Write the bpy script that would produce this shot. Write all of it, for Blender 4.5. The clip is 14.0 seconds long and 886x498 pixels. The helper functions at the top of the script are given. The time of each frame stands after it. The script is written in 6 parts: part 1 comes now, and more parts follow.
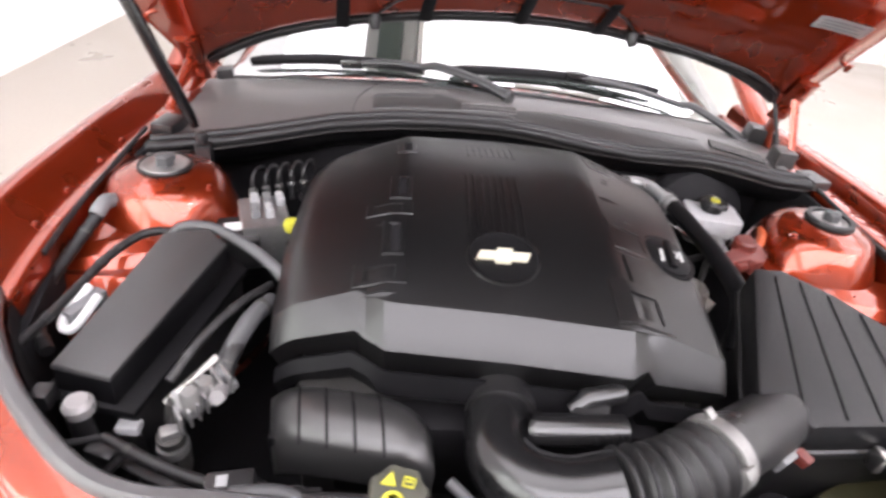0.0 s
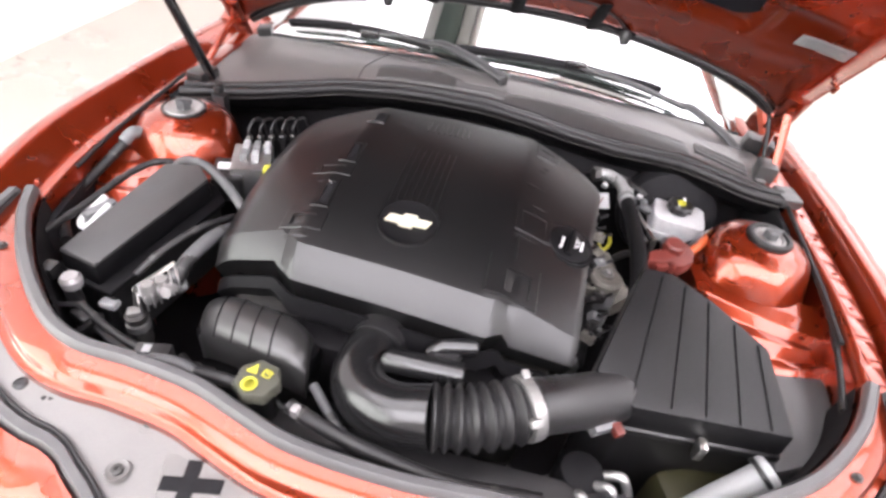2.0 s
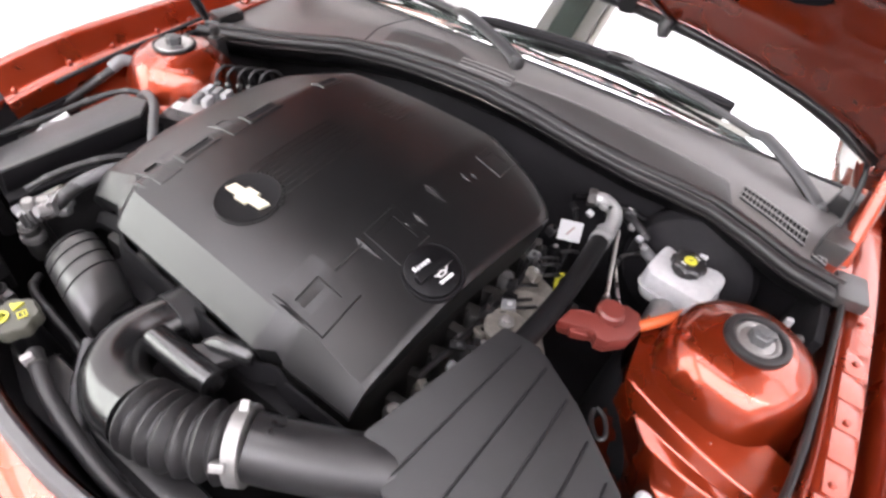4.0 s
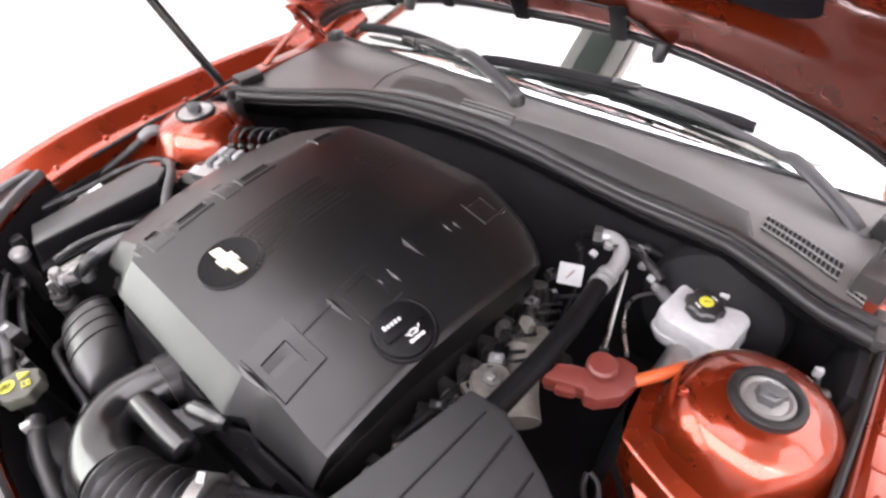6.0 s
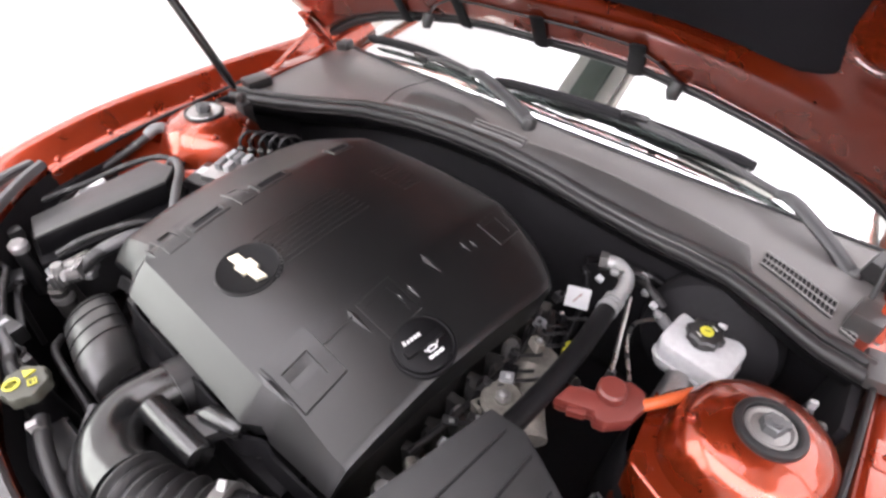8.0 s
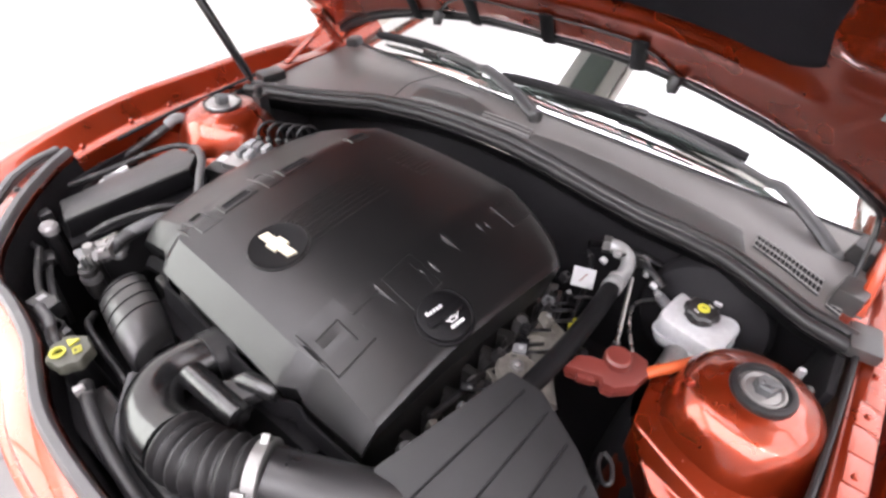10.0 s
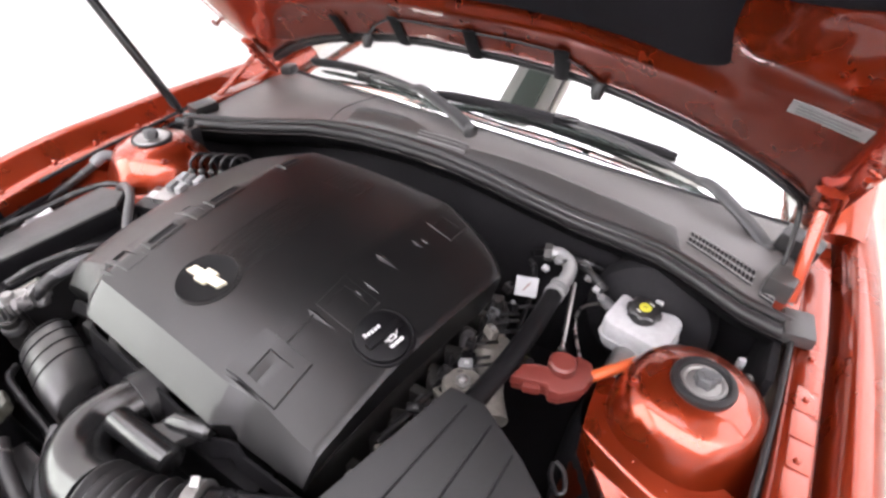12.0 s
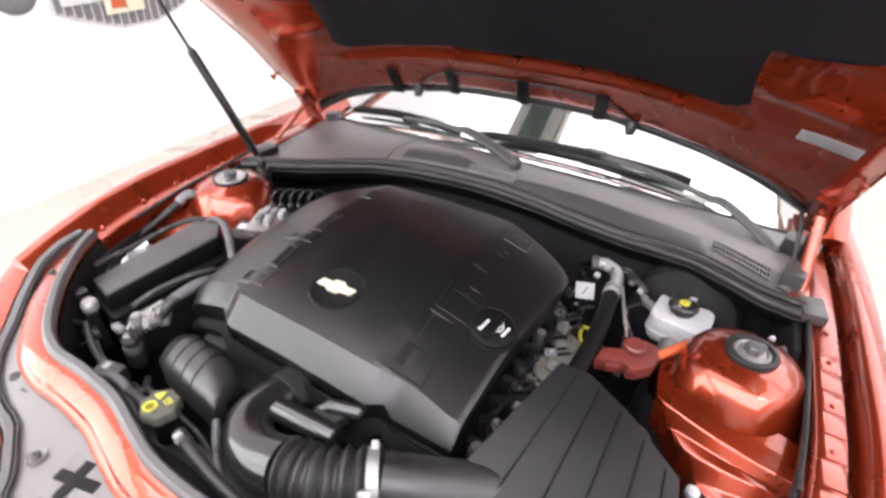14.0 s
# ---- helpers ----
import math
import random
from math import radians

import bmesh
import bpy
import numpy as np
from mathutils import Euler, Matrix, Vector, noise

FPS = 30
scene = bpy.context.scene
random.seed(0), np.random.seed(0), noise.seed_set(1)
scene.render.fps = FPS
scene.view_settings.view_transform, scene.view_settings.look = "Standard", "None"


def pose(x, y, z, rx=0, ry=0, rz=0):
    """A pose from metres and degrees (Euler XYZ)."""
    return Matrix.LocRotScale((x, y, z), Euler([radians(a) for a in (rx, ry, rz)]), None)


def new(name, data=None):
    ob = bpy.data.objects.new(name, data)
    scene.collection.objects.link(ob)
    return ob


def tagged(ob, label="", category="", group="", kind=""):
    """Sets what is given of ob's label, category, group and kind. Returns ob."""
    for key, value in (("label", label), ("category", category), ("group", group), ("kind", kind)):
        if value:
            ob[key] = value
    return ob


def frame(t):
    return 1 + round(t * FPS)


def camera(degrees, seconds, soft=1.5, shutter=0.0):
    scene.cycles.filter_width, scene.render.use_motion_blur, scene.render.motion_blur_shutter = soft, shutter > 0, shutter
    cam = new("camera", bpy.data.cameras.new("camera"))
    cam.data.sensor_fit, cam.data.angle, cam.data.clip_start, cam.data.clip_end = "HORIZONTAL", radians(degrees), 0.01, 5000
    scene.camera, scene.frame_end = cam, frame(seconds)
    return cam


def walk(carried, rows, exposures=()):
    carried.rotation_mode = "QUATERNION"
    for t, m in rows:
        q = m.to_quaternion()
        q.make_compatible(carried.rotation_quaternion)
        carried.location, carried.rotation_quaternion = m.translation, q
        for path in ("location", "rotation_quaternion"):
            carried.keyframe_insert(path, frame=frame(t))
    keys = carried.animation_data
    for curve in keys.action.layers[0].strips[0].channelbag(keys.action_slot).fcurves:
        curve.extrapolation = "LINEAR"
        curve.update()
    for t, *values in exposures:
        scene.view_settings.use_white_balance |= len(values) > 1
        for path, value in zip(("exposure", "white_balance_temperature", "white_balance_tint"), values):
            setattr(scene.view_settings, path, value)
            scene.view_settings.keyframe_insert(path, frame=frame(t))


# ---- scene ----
cam = camera(78.5, 14.0, soft=2.8, shutter=0.4)
ROWS = [
    (0, -0.1957, -0.7826, 1.3406, 55.00, -6.59, -1.96),
    (0.5, -0.2944, -0.7482, 1.3218, 51.53, -8.23, 0.10),
    (1, -0.3317, -0.6977, 1.2892, 45.57, -10.49, -1.04),
    (1.5, -0.1620, -0.7759, 1.3761, 45.23, -7.21, -3.33),
    (2, 0.0430, -0.8702, 1.4551, 49.24, -7.97, 10.75),
    (2.5, 0.1362, -0.7860, 1.4783, 50.28, -6.48, 13.01),
    (3, 0.2031, -0.7123, 1.4342, 47.85, -5.04, 14.25),
    (3.2, 0.2649, -0.6760, 1.4340, 46.75, -5.98, 19.72),
    (5.3, 0.5036, -0.4733, 1.4564, 44.88, 0.63, 42.08),
    (5.5, 0.5128, -0.4599, 1.4584, 45.51, 1.32, 40.88),
    (6, 0.5113, -0.4519, 1.4533, 46.91, 2.87, 39.05),
    (6.5, 0.4967, -0.4748, 1.4554, 47.63, 1.33, 38.63),
    (7, 0.4863, -0.4837, 1.4792, 49.21, -0.38, 38.81),
    (7.5, 0.4696, -0.4917, 1.4787, 48.06, -1.55, 38.75),
    (8, 0.4635, -0.4941, 1.4735, 47.84, -1.55, 39.05),
    (8.5, 0.4631, -0.5001, 1.4657, 47.39, -1.73, 39.32),
    (8.7, 0.4536, -0.5053, 1.4698, 46.82, -2.02, 39.25),
    (10.8, 0.4937, -0.5880, 1.4849, 50.18, -2.35, 36.07),
    (11, 0.4999, -0.5814, 1.4830, 50.63, -2.22, 35.22),
    (11.5, 0.5029, -0.5646, 1.4764, 50.48, -1.72, 34.03),
    (12, 0.5045, -0.5399, 1.4714, 50.69, -1.43, 32.89),
    (12.5, 0.5073, -0.5444, 1.4686, 49.09, -1.57, 33.32),
    (13, 0.4761, -0.6089, 1.4700, 49.78, -1.03, 35.34),
    (13.5, 0.4537, -0.6676, 1.4755, 50.67, -1.91, 33.60),
    (14, 0.4008, -0.7817, 1.5183, 55.39, -2.22, 28.17),
]
walk(cam, [(t, pose(x, y, z, rx, ry, rz)) for t, x, y, z, rx, ry, rz in ROWS], exposures=[(0.0, -0.06), (0.5, -0.02), (1.0, 0.06), (1.5, 0.14), (2.0, 0.18), (3.0, 0.12), (5.5, 0.10), (6.5, 0.06), (8.5, 0.04), (13.0, 0.04), (14.0, -0.02)])

# ---- light ----
scene.view_settings.exposure = 0.0
world = bpy.data.worlds.new("world")
scene.world = world
world.use_nodes = True
# sky brightness, which enters only by the opening added in the west wall
world.node_tree.nodes["Background"].inputs[0].default_value = (1.0, 0.97, 0.96, 1)
world.node_tree.nodes["Background"].inputs[1].default_value = 10.5
GLOW_NORTH, GLOW_SOUTH = 2.5, 9.0


# ---- materials ----
def material(name, base, rough=0.5, metal=0.0, coat=0.0, grain=300.0, bump=0.15, vary=0.25, stain=9.0, rough_vary=0.12, spec=0.5, emit=0.0):
    """Principled surface with fine grain, broad mottling and relief."""
    m = bpy.data.materials.new(name)
    m.use_nodes = True
    nt = m.node_tree
    n, l = nt.nodes, nt.links
    b = n["Principled BSDF"]
    b.inputs["Metallic"].default_value = metal
    b.inputs["Coat Weight"].default_value = coat
    b.inputs["Coat Roughness"].default_value = 0.05
    b.inputs["Specular IOR Level"].default_value = spec
    tc = n.new("ShaderNodeTexCoord")
    broad = n.new("ShaderNodeTexNoise")
    broad.inputs["Scale"].default_value = stain
    broad.inputs["Detail"].default_value = 5
    fine = n.new("ShaderNodeTexNoise")
    fine.inputs["Scale"].default_value = grain
    fine.inputs["Detail"].default_value = 3
    l.new(tc.outputs["Object"], broad.inputs["Vector"])
    l.new(tc.outputs["Object"], fine.inputs["Vector"])
    mix = n.new("ShaderNodeMath")
    mix.operation = "MULTIPLY_ADD"
    l.new(fine.outputs["Fac"], mix.inputs[0])
    mix.inputs[1].default_value = 0.45
    l.new(broad.outputs["Fac"], mix.inputs[2])
    ramp = n.new("ShaderNodeMapRange")
    ramp.inputs["From Min"].default_value = 0.35
    ramp.inputs["From Max"].default_value = 1.1
    ramp.inputs["To Min"].default_value = 1 - vary
    ramp.inputs["To Max"].default_value = 1 + vary
    l.new(mix.outputs[0], ramp.inputs["Value"])
    col = n.new("ShaderNodeVectorMath")
    col.operation = "SCALE"
    col.inputs[0].default_value = base
    l.new(ramp.outputs[0], col.inputs["Scale"])
    l.new(col.outputs[0], b.inputs["Base Color"])
    rr = n.new("ShaderNodeMapRange")
    rr.inputs["From Min"].default_value = 0.3
    rr.inputs["From Max"].default_value = 0.7
    rr.inputs["To Min"].default_value = max(0.02, rough - rough_vary)
    rr.inputs["To Max"].default_value = min(1.0, rough + rough_vary)
    l.new(broad.outputs["Fac"], rr.inputs["Value"])
    l.new(rr.outputs[0], b.inputs["Roughness"])
    if bump:
        bp = n.new("ShaderNodeBump")
        bp.inputs["Strength"].default_value = bump
        bp.inputs["Distance"].default_value = 0.0006
        l.new(fine.outputs["Fac"], bp.inputs["Height"])
        l.new(bp.outputs[0], b.inputs["Normal"])
    if emit:
        b.inputs["Emission Color"].default_value = (1.0, 0.955, 1.04, 1)
        b.inputs["Emission Strength"].default_value = emit
    return m


PAINT = material("orange_red_metallic_paint", (0.225, 0.025, 0.0055), 0.29, 0.80, 1.0, grain=1400, bump=0.04, vary=0.10, rough_vary=0.05)
COVER = material("satin_black_moulded_plastic", (0.004, 0.0038, 0.0040), 0.32, grain=900, bump=0.16, vary=0.2, rough_vary=0.02, spec=0.50)
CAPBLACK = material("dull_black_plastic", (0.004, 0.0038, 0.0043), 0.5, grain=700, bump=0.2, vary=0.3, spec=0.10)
PLASTIC = material("matte_black_plastic", (0.011, 0.0105, 0.011), 0.38, grain=700, bump=0.25, vary=0.35, spec=0.5)
GLOSS = material("glossy_black_plastic", (0.007, 0.0068, 0.0072), 0.23, grain=500, bump=0.08, vary=0.2, rough_vary=0.05, spec=0.6)
DARK = material("dark_engine_bay", (0.009, 0.0085, 0.0095), 0.7, grain=120, bump=0.4, vary=0.5, spec=0.12)
RUBBER = material("black_rubber", (0.010, 0.0095, 0.010), 0.46, grain=500, bump=0.2, vary=0.3, spec=0.34)
SEAL = material("grey_black_seal_rubber", (0.055, 0.053, 0.054), 0.45, grain=500, bump=0.2, vary=0.2)
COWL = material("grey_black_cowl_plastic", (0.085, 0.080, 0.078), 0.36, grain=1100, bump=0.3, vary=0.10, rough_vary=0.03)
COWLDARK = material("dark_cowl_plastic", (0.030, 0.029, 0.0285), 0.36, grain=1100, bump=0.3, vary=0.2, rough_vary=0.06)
TRIM = material("grey_front_trim_plastic", (0.105, 0.099, 0.096), 0.42, grain=500, bump=0.3, vary=0.25)
FELT = material("black_insulation_felt", (0.005, 0.0043, 0.0060), 0.9, grain=260, bump=0.8, vary=0.5, spec=0.12)
ALU = material("cast_aluminium", (0.36, 0.355, 0.35), 0.42, 0.9, grain=220, bump=0.4, vary=0.3)
SILVER = material("dull_silver_alloy", (0.26, 0.26, 0.26), 0.40, 0.5, grain=300, bump=0.3, vary=0.3)
STEEL = material("zinc_steel", (0.5, 0.49, 0.47), 0.3, 1.0, grain=300, bump=0.15, vary=0.2)
DARKMETAL = material("dark_cast_metal", (0.05, 0.048, 0.046), 0.5, 0.6, grain=200, bump=0.5, vary=0.5)
WHITE = material("translucent_white_plastic", (0.36, 0.36, 0.365), 0.4, grain=300, bump=0.3, vary=0.16, stain=70)
GREY = material("grey_plastic", (0.11, 0.11, 0.113), 0.45, grain=400, bump=0.2, vary=0.15)
YELLOW = material("yellow_print", (0.36, 0.34, 0.03), 0.5, grain=400, bump=0.1, vary=0.1)
WHITEPRINT = material("white_print", (0.45, 0.45, 0.45), 0.5, grain=400, bump=0.05, vary=0.05)
REDPLASTIC = material("faded_red_plastic", (0.085, 0.012, 0.008), 0.5, grain=400, bump=0.2, vary=0.2)
ORANGE = material("orange_cable_sleeve", (0.36, 0.065, 0.015), 0.5, grain=400, bump=0.2, vary=0.15)
BADGE = material("pale_gold_badge", (0.66, 0.62, 0.48), 0.3, 0.4, grain=300, bump=0.03, vary=0.05)
LABEL = material("silver_grey_label", (0.22, 0.21, 0.21), 0.4, 0.3, grain=300, bump=0.05, vary=0.1)
GREYWALL = material("bounce_cutting_grey", (0.30, 0.29, 0.29), 0.6, grain=120, bump=0.15, vary=0.06, stain=1.2)
LIDGREY = material("grained_charcoal_plastic", (0.0065, 0.0063, 0.0067), 0.40, grain=1100, bump=0.35, vary=0.25, rough_vary=0.05, spec=0.24)
FUSELID = material("lid_sheen_grey", (0.024, 0.0235, 0.024), 0.40, grain=1100, bump=0.3, vary=0.2, rough_vary=0.05)
MOUNT = material("dull_zinc_plate", (0.20, 0.195, 0.19), 0.45, 0.6, grain=260, bump=0.2, vary=0.3)
TANK = material("worn_satin_black_plastic", (0.016, 0.0155, 0.0155), 0.34, grain=700, bump=0.15, vary=0.3, rough_vary=0.06, spec=0.6)
GREYRUBBER = material("grey_rubber", (0.05, 0.05, 0.052), 0.5, grain=500, bump=0.2, vary=0.3)
WALLPAINT = material("white_wall_paint", (0.84, 0.84, 0.83), 0.7, grain=120, bump=0.15, vary=0.03, stain=1.2)
CONCRETE = material("sealed_beige_concrete", (0.33, 0.295, 0.25), 0.35, grain=60, bump=0.15, vary=0.15, stain=1.6)
BEAM = material("green_grey_steel_beam", (0.06, 0.085, 0.075), 0.5, grain=60, bump=0.2, vary=0.2)
FRAMEGREY = material("pale_grey_steel", (0.40, 0.41, 0.41), 0.5, grain=60, bump=0.2, vary=0.1)
DASH = material("grey_dashboard_vinyl", (0.10, 0.10, 0.10), 0.6, grain=300, bump=0.3, vary=0.2)
DIFFUSER_NORTH = material("dim_ceiling_diffuser", (0.9, 0.9, 0.9), 0.6, grain=50, bump=0, vary=0.02, emit=GLOW_NORTH)
DIFFUSER_WEST = material("soft_ceiling_diffuser", (0.9, 0.9, 0.9), 0.6, grain=50, bump=0, vary=0.02, emit=5.0)
DIFFUSER_EAST = material("plain_ceiling_diffuser", (0.9, 0.9, 0.9), 0.6, grain=50, bump=0, vary=0.02, emit=4.5)
DIFFUSER_SIDE = material("even_ceiling_diffuser", (0.9, 0.9, 0.9), 0.6, grain=50, bump=0, vary=0.02, emit=4.2)
DIFFUSER_SOUTH = material("bright_ceiling_diffuser", (0.9, 0.9, 0.9), 0.6, grain=50, bump=0, vary=0.02, emit=GLOW_SOUTH)


def glass_material():
    """Laminated, coated windscreen glass: part clear, part mirror."""
    m = bpy.data.materials.new("coated_windscreen_glass")
    m.use_nodes = True
    n, l = m.node_tree.nodes, m.node_tree.links
    n.remove(n["Principled BSDF"])
    clear = n.new("ShaderNodeBsdfTransparent")
    clear.inputs[0].default_value = (0.55, 0.6, 0.58, 1)
    gloss = n.new("ShaderNodeBsdfGlossy")
    gloss.inputs["Roughness"].default_value = 0.015
    mix = n.new("ShaderNodeMixShader")
    mix.inputs[0].default_value = 0.62
    l.new(clear.outputs[0], mix.inputs[1])
    l.new(gloss.outputs[0], mix.inputs[2])
    l.new(mix.outputs[0], n["Material Output"].inputs[0])
    return m


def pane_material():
    """Plain glass for the added west window: nearly clear, with a faint mirror."""
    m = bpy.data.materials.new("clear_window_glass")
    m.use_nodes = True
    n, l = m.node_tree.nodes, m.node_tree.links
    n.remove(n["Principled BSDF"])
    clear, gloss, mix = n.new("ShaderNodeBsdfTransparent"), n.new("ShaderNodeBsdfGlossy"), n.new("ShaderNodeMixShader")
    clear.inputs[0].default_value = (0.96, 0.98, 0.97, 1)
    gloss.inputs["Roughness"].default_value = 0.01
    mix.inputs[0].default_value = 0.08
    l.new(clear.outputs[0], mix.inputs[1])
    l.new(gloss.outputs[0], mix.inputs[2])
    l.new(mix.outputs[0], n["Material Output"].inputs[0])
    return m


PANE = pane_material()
ARMGREY = material("satin_dark_grey_paint", (0.028, 0.028, 0.029), 0.42, grain=600, bump=0.1, vary=0.15, rough_vary=0.04, spec=0.35)
GLASS = glass_material()

# ---- builders ----
ORIGIN = {}


def thing(name, at, label, category, group="", kind=""):
    ob = new(name)
    ob.location = at
    ob.empty_display_size = 0.02
    ORIGIN[ob] = Vector(at)
    return tagged(ob, label, category, group, kind)


def finish(me, mat, sharp):
    me.materials.append(mat)
    me.shade_smooth()
    me.set_sharp_from_angle(angle=radians(sharp))


def part(name, bm, mat, parent, label="", sharp=38):
    """Links a bmesh given in world metres as one mesh under parent."""
    bmesh.ops.recalc_face_normals(bm, faces=bm.faces[:])
    me = bpy.data.meshes.new(name)
    bm.to_mesh(me)
    bm.free()
    me.transform(Matrix.Translation(-ORIGIN[parent]))
    finish(me, mat, sharp)
    ob = new(name, me)
    ob.parent = parent
    ORIGIN[ob] = ORIGIN[parent]
    return tagged(ob, label)


def lone(name, bm, mat, label, category, group="", kind="", sharp=38):
    """A thing of one mesh, its origin at its base."""
    bmesh.ops.recalc_face_normals(bm, faces=bm.faces[:])
    xs = [v.co for v in bm.verts]
    at = Vector((sum(v.x for v in xs) / len(xs), sum(v.y for v in xs) / len(xs), min(v.z for v in xs)))
    me = bpy.data.meshes.new(name)
    bm.to_mesh(me)
    bm.free()
    me.transform(Matrix.Translation(-at))
    finish(me, mat, sharp)
    ob = new(name, me)
    ob.location = at
    ORIGIN[ob] = at
    return tagged(ob, label, category, group, kind)


def curve(points, n=8):
    """Catmull-Rom through the points, n steps a span."""
    p = [Vector(q) for q in points]
    p = [2 * p[0] - p[1]] + p + [2 * p[-1] - p[-2]]
    out = []
    for i in range(1, len(p) - 2):
        for k in range(n):
            t = k / n
            out.append(0.5 * (2 * p[i] + (p[i + 1] - p[i - 1]) * t + (2 * p[i - 1] - 5 * p[i] + 4 * p[i + 1] - p[i + 2]) * t * t
                              + (3 * p[i] - p[i - 1] - 3 * p[i + 1] + p[i + 2]) * t ** 3))
    out.append(p[-2])
    return out


def tube(bm, points, r, seg=12, flat=1.0, up=None):
    """A closed tube along points; r is a radius or one for each point."""
    pts = [Vector(q) for q in points]
    rs = r if isinstance(r, (list, tuple)) else [r] * len(pts)
    t0 = (pts[1] - pts[0]).normalized()
    side = t0.cross(Vector((0, 0, 1)) if abs(t0.z) < 0.9 else Vector((1, 0, 0))).normalized()
    rings = []
    for i, p in enumerate(pts):
        t = (pts[min(i + 1, len(pts) - 1)] - pts[max(i - 1, 0)]).normalized()
        side = (side - t * side.dot(t)).normalized()
        nrm = t.cross(side)
        rings.append([bm.verts.new(p + rs[i] * (side * math.cos(a) + flat * nrm * math.sin(a))) for a in [2 * math.pi * k / seg for k in range(seg)]])
    for a, b in zip(rings, rings[1:]):
        for k in range(seg):
            bm.faces.new((a[k], a[(k + 1) % seg], b[(k + 1) % seg], b[k]))
    bm.faces.new(rings[0][::-1])
    bm.faces.new(rings[-1])
    return bm


def lathe(bm, profile, m=Matrix(), seg=32, squash=1.0):
    """A solid of revolution about z, from (radius, height) pairs, at pose m."""
    rings = []
    for r, z in profile:
        if r < 1e-6:
            rings.append([bm.verts.new(m @ Vector((0, 0, z)))])
        else:
            rings.append([bm.verts.new(m @ Vector((r * math.cos(2 * math.pi * k / seg), squash * r * math.sin(2 * math.pi * k / seg), z))) for k in range(seg)])
    for a, b in zip(rings, rings[1:]):
        for k in range(seg):
            q = [a[k % len(a)], a[(k + 1) % len(a)], b[(k + 1) % len(b)], b[k % len(b)]]
            q = [v for i, v in enumerate(q) if v not in q[:i]]
            if len(q) > 2:
                bm.faces.new(q)
    for ring in (rings[0], rings[-1]):
        if len(ring) > 2:
            bm.faces.new(ring)
    return bm


def bevelled(bm, width, geom=None, seg=2, angle=25):
    edges = [e for e in (geom or bm.edges) if len(e.link_faces) == 2 and e.calc_face_angle(0) > radians(angle)]
    bmesh.ops.bevel(bm, geom=edges, offset=width, segments=seg, profile=0.6, affect="EDGES", clamp_overlap=True)
    return bm


def box(bm, size, m=Matrix(), bevel=0.0, seg=2):
    """A box centred at pose m, with rounded edges."""
    b = bmesh.new()
    bmesh.ops.create_cube(b, size=1)
    bmesh.ops.scale(b, vec=size, verts=b.verts)
    if bevel:
        bevelled(b, bevel, seg=seg)
    bmesh.ops.transform(b, matrix=m, verts=b.verts)
    return merge(bm, b)


def merge(bm, other):
    me = bpy.data.meshes.new("tmp")
    other.to_mesh(me)
    other.free()
    bm.from_mesh(me)
    bpy.data.meshes.remove(me)
    return bm


def slab(bm, top, drop, bevel=0.0, shrink=0.0):
    """A block under a polygon of 3D points: its top, and the same drop metres lower, drawn in by shrink."""
    b = bmesh.new()
    pts = [Vector(p) for p in top]
    c = sum(pts, Vector()) / len(pts)
    a = [b.verts.new(p) for p in pts]
    d = [b.verts.new(p + Vector(((c.x - p.x) * shrink, (c.y - p.y) * shrink, -drop))) for p in pts]
    b.faces.new(a)
    b.faces.new(d[::-1])
    for i in range(len(a)):
        j = (i + 1) % len(a)
        b.faces.new((a[i], d[i], d[j], a[j]))
    bmesh.ops.recalc_face_normals(b, faces=b.faces[:])
    if bevel:
        bevelled(b, bevel)
    return merge(bm, b)


def sheet(bm, rows, thick=0.002, back=Vector((0, 0, -1))):
    """A sheet of some thickness over a grid of 3D points."""
    top = [[bm.verts.new(p) for p in row] for row in rows]
    low = [[bm.verts.new(Vector(p) + back * thick) for p in row] for row in rows]
    nr, nc = len(rows), len(rows[0])
    for i in range(nr - 1):
        for j in range(nc - 1):
            bm.faces.new((top[i][j], top[i][j + 1], top[i + 1][j + 1], top[i + 1][j]))
            bm.faces.new((low[i][j], low[i + 1][j], low[i + 1][j + 1], low[i][j + 1]))
    for j in range(nc - 1):
        bm.faces.new((top[0][j], low[0][j], low[0][j + 1], top[0][j + 1]))
        bm.faces.new((top[-1][j], top[-1][j + 1], low[-1][j + 1], low[-1][j]))
    for i in range(nr - 1):
        bm.faces.new((top[i][0], top[i + 1][0], low[i + 1][0], low[i][0]))
        bm.faces.new((top[i][-1], low[i][-1], low[i + 1][-1], top[i + 1][-1]))
    return bm


def lerp(table, x):
    """Piecewise linear value at x in a table of (x, value)."""
    if x <= table[0][0]:
        return table[0][1]
    for (a, u), (b, v) in zip(table, table[1:]):
        if x <= b:
            return u + (v - u) * (x - a) / (b - a)
    return table[-1][1]


def span(a, b, n):
    return [a + (b - a) * i / n for i in range(n + 1)]


def bolt(parent, at, r=0.006, mat=None, name="bolt", up=(0, 0, 1)):
    m = Matrix.Translation(at) @ Vector(up).to_track_quat("Z", "Y").to_matrix().to_4x4()
    bm = lathe(bmesh.new(), [(r * 1.7, 0), (r * 1.7, r * 0.3), (r, r * 0.35), (r, r * 1.1), (r * 0.7, r * 1.3), (0, r * 1.3)], m, 6)
    return part(name, bm, mat or STEEL, parent)



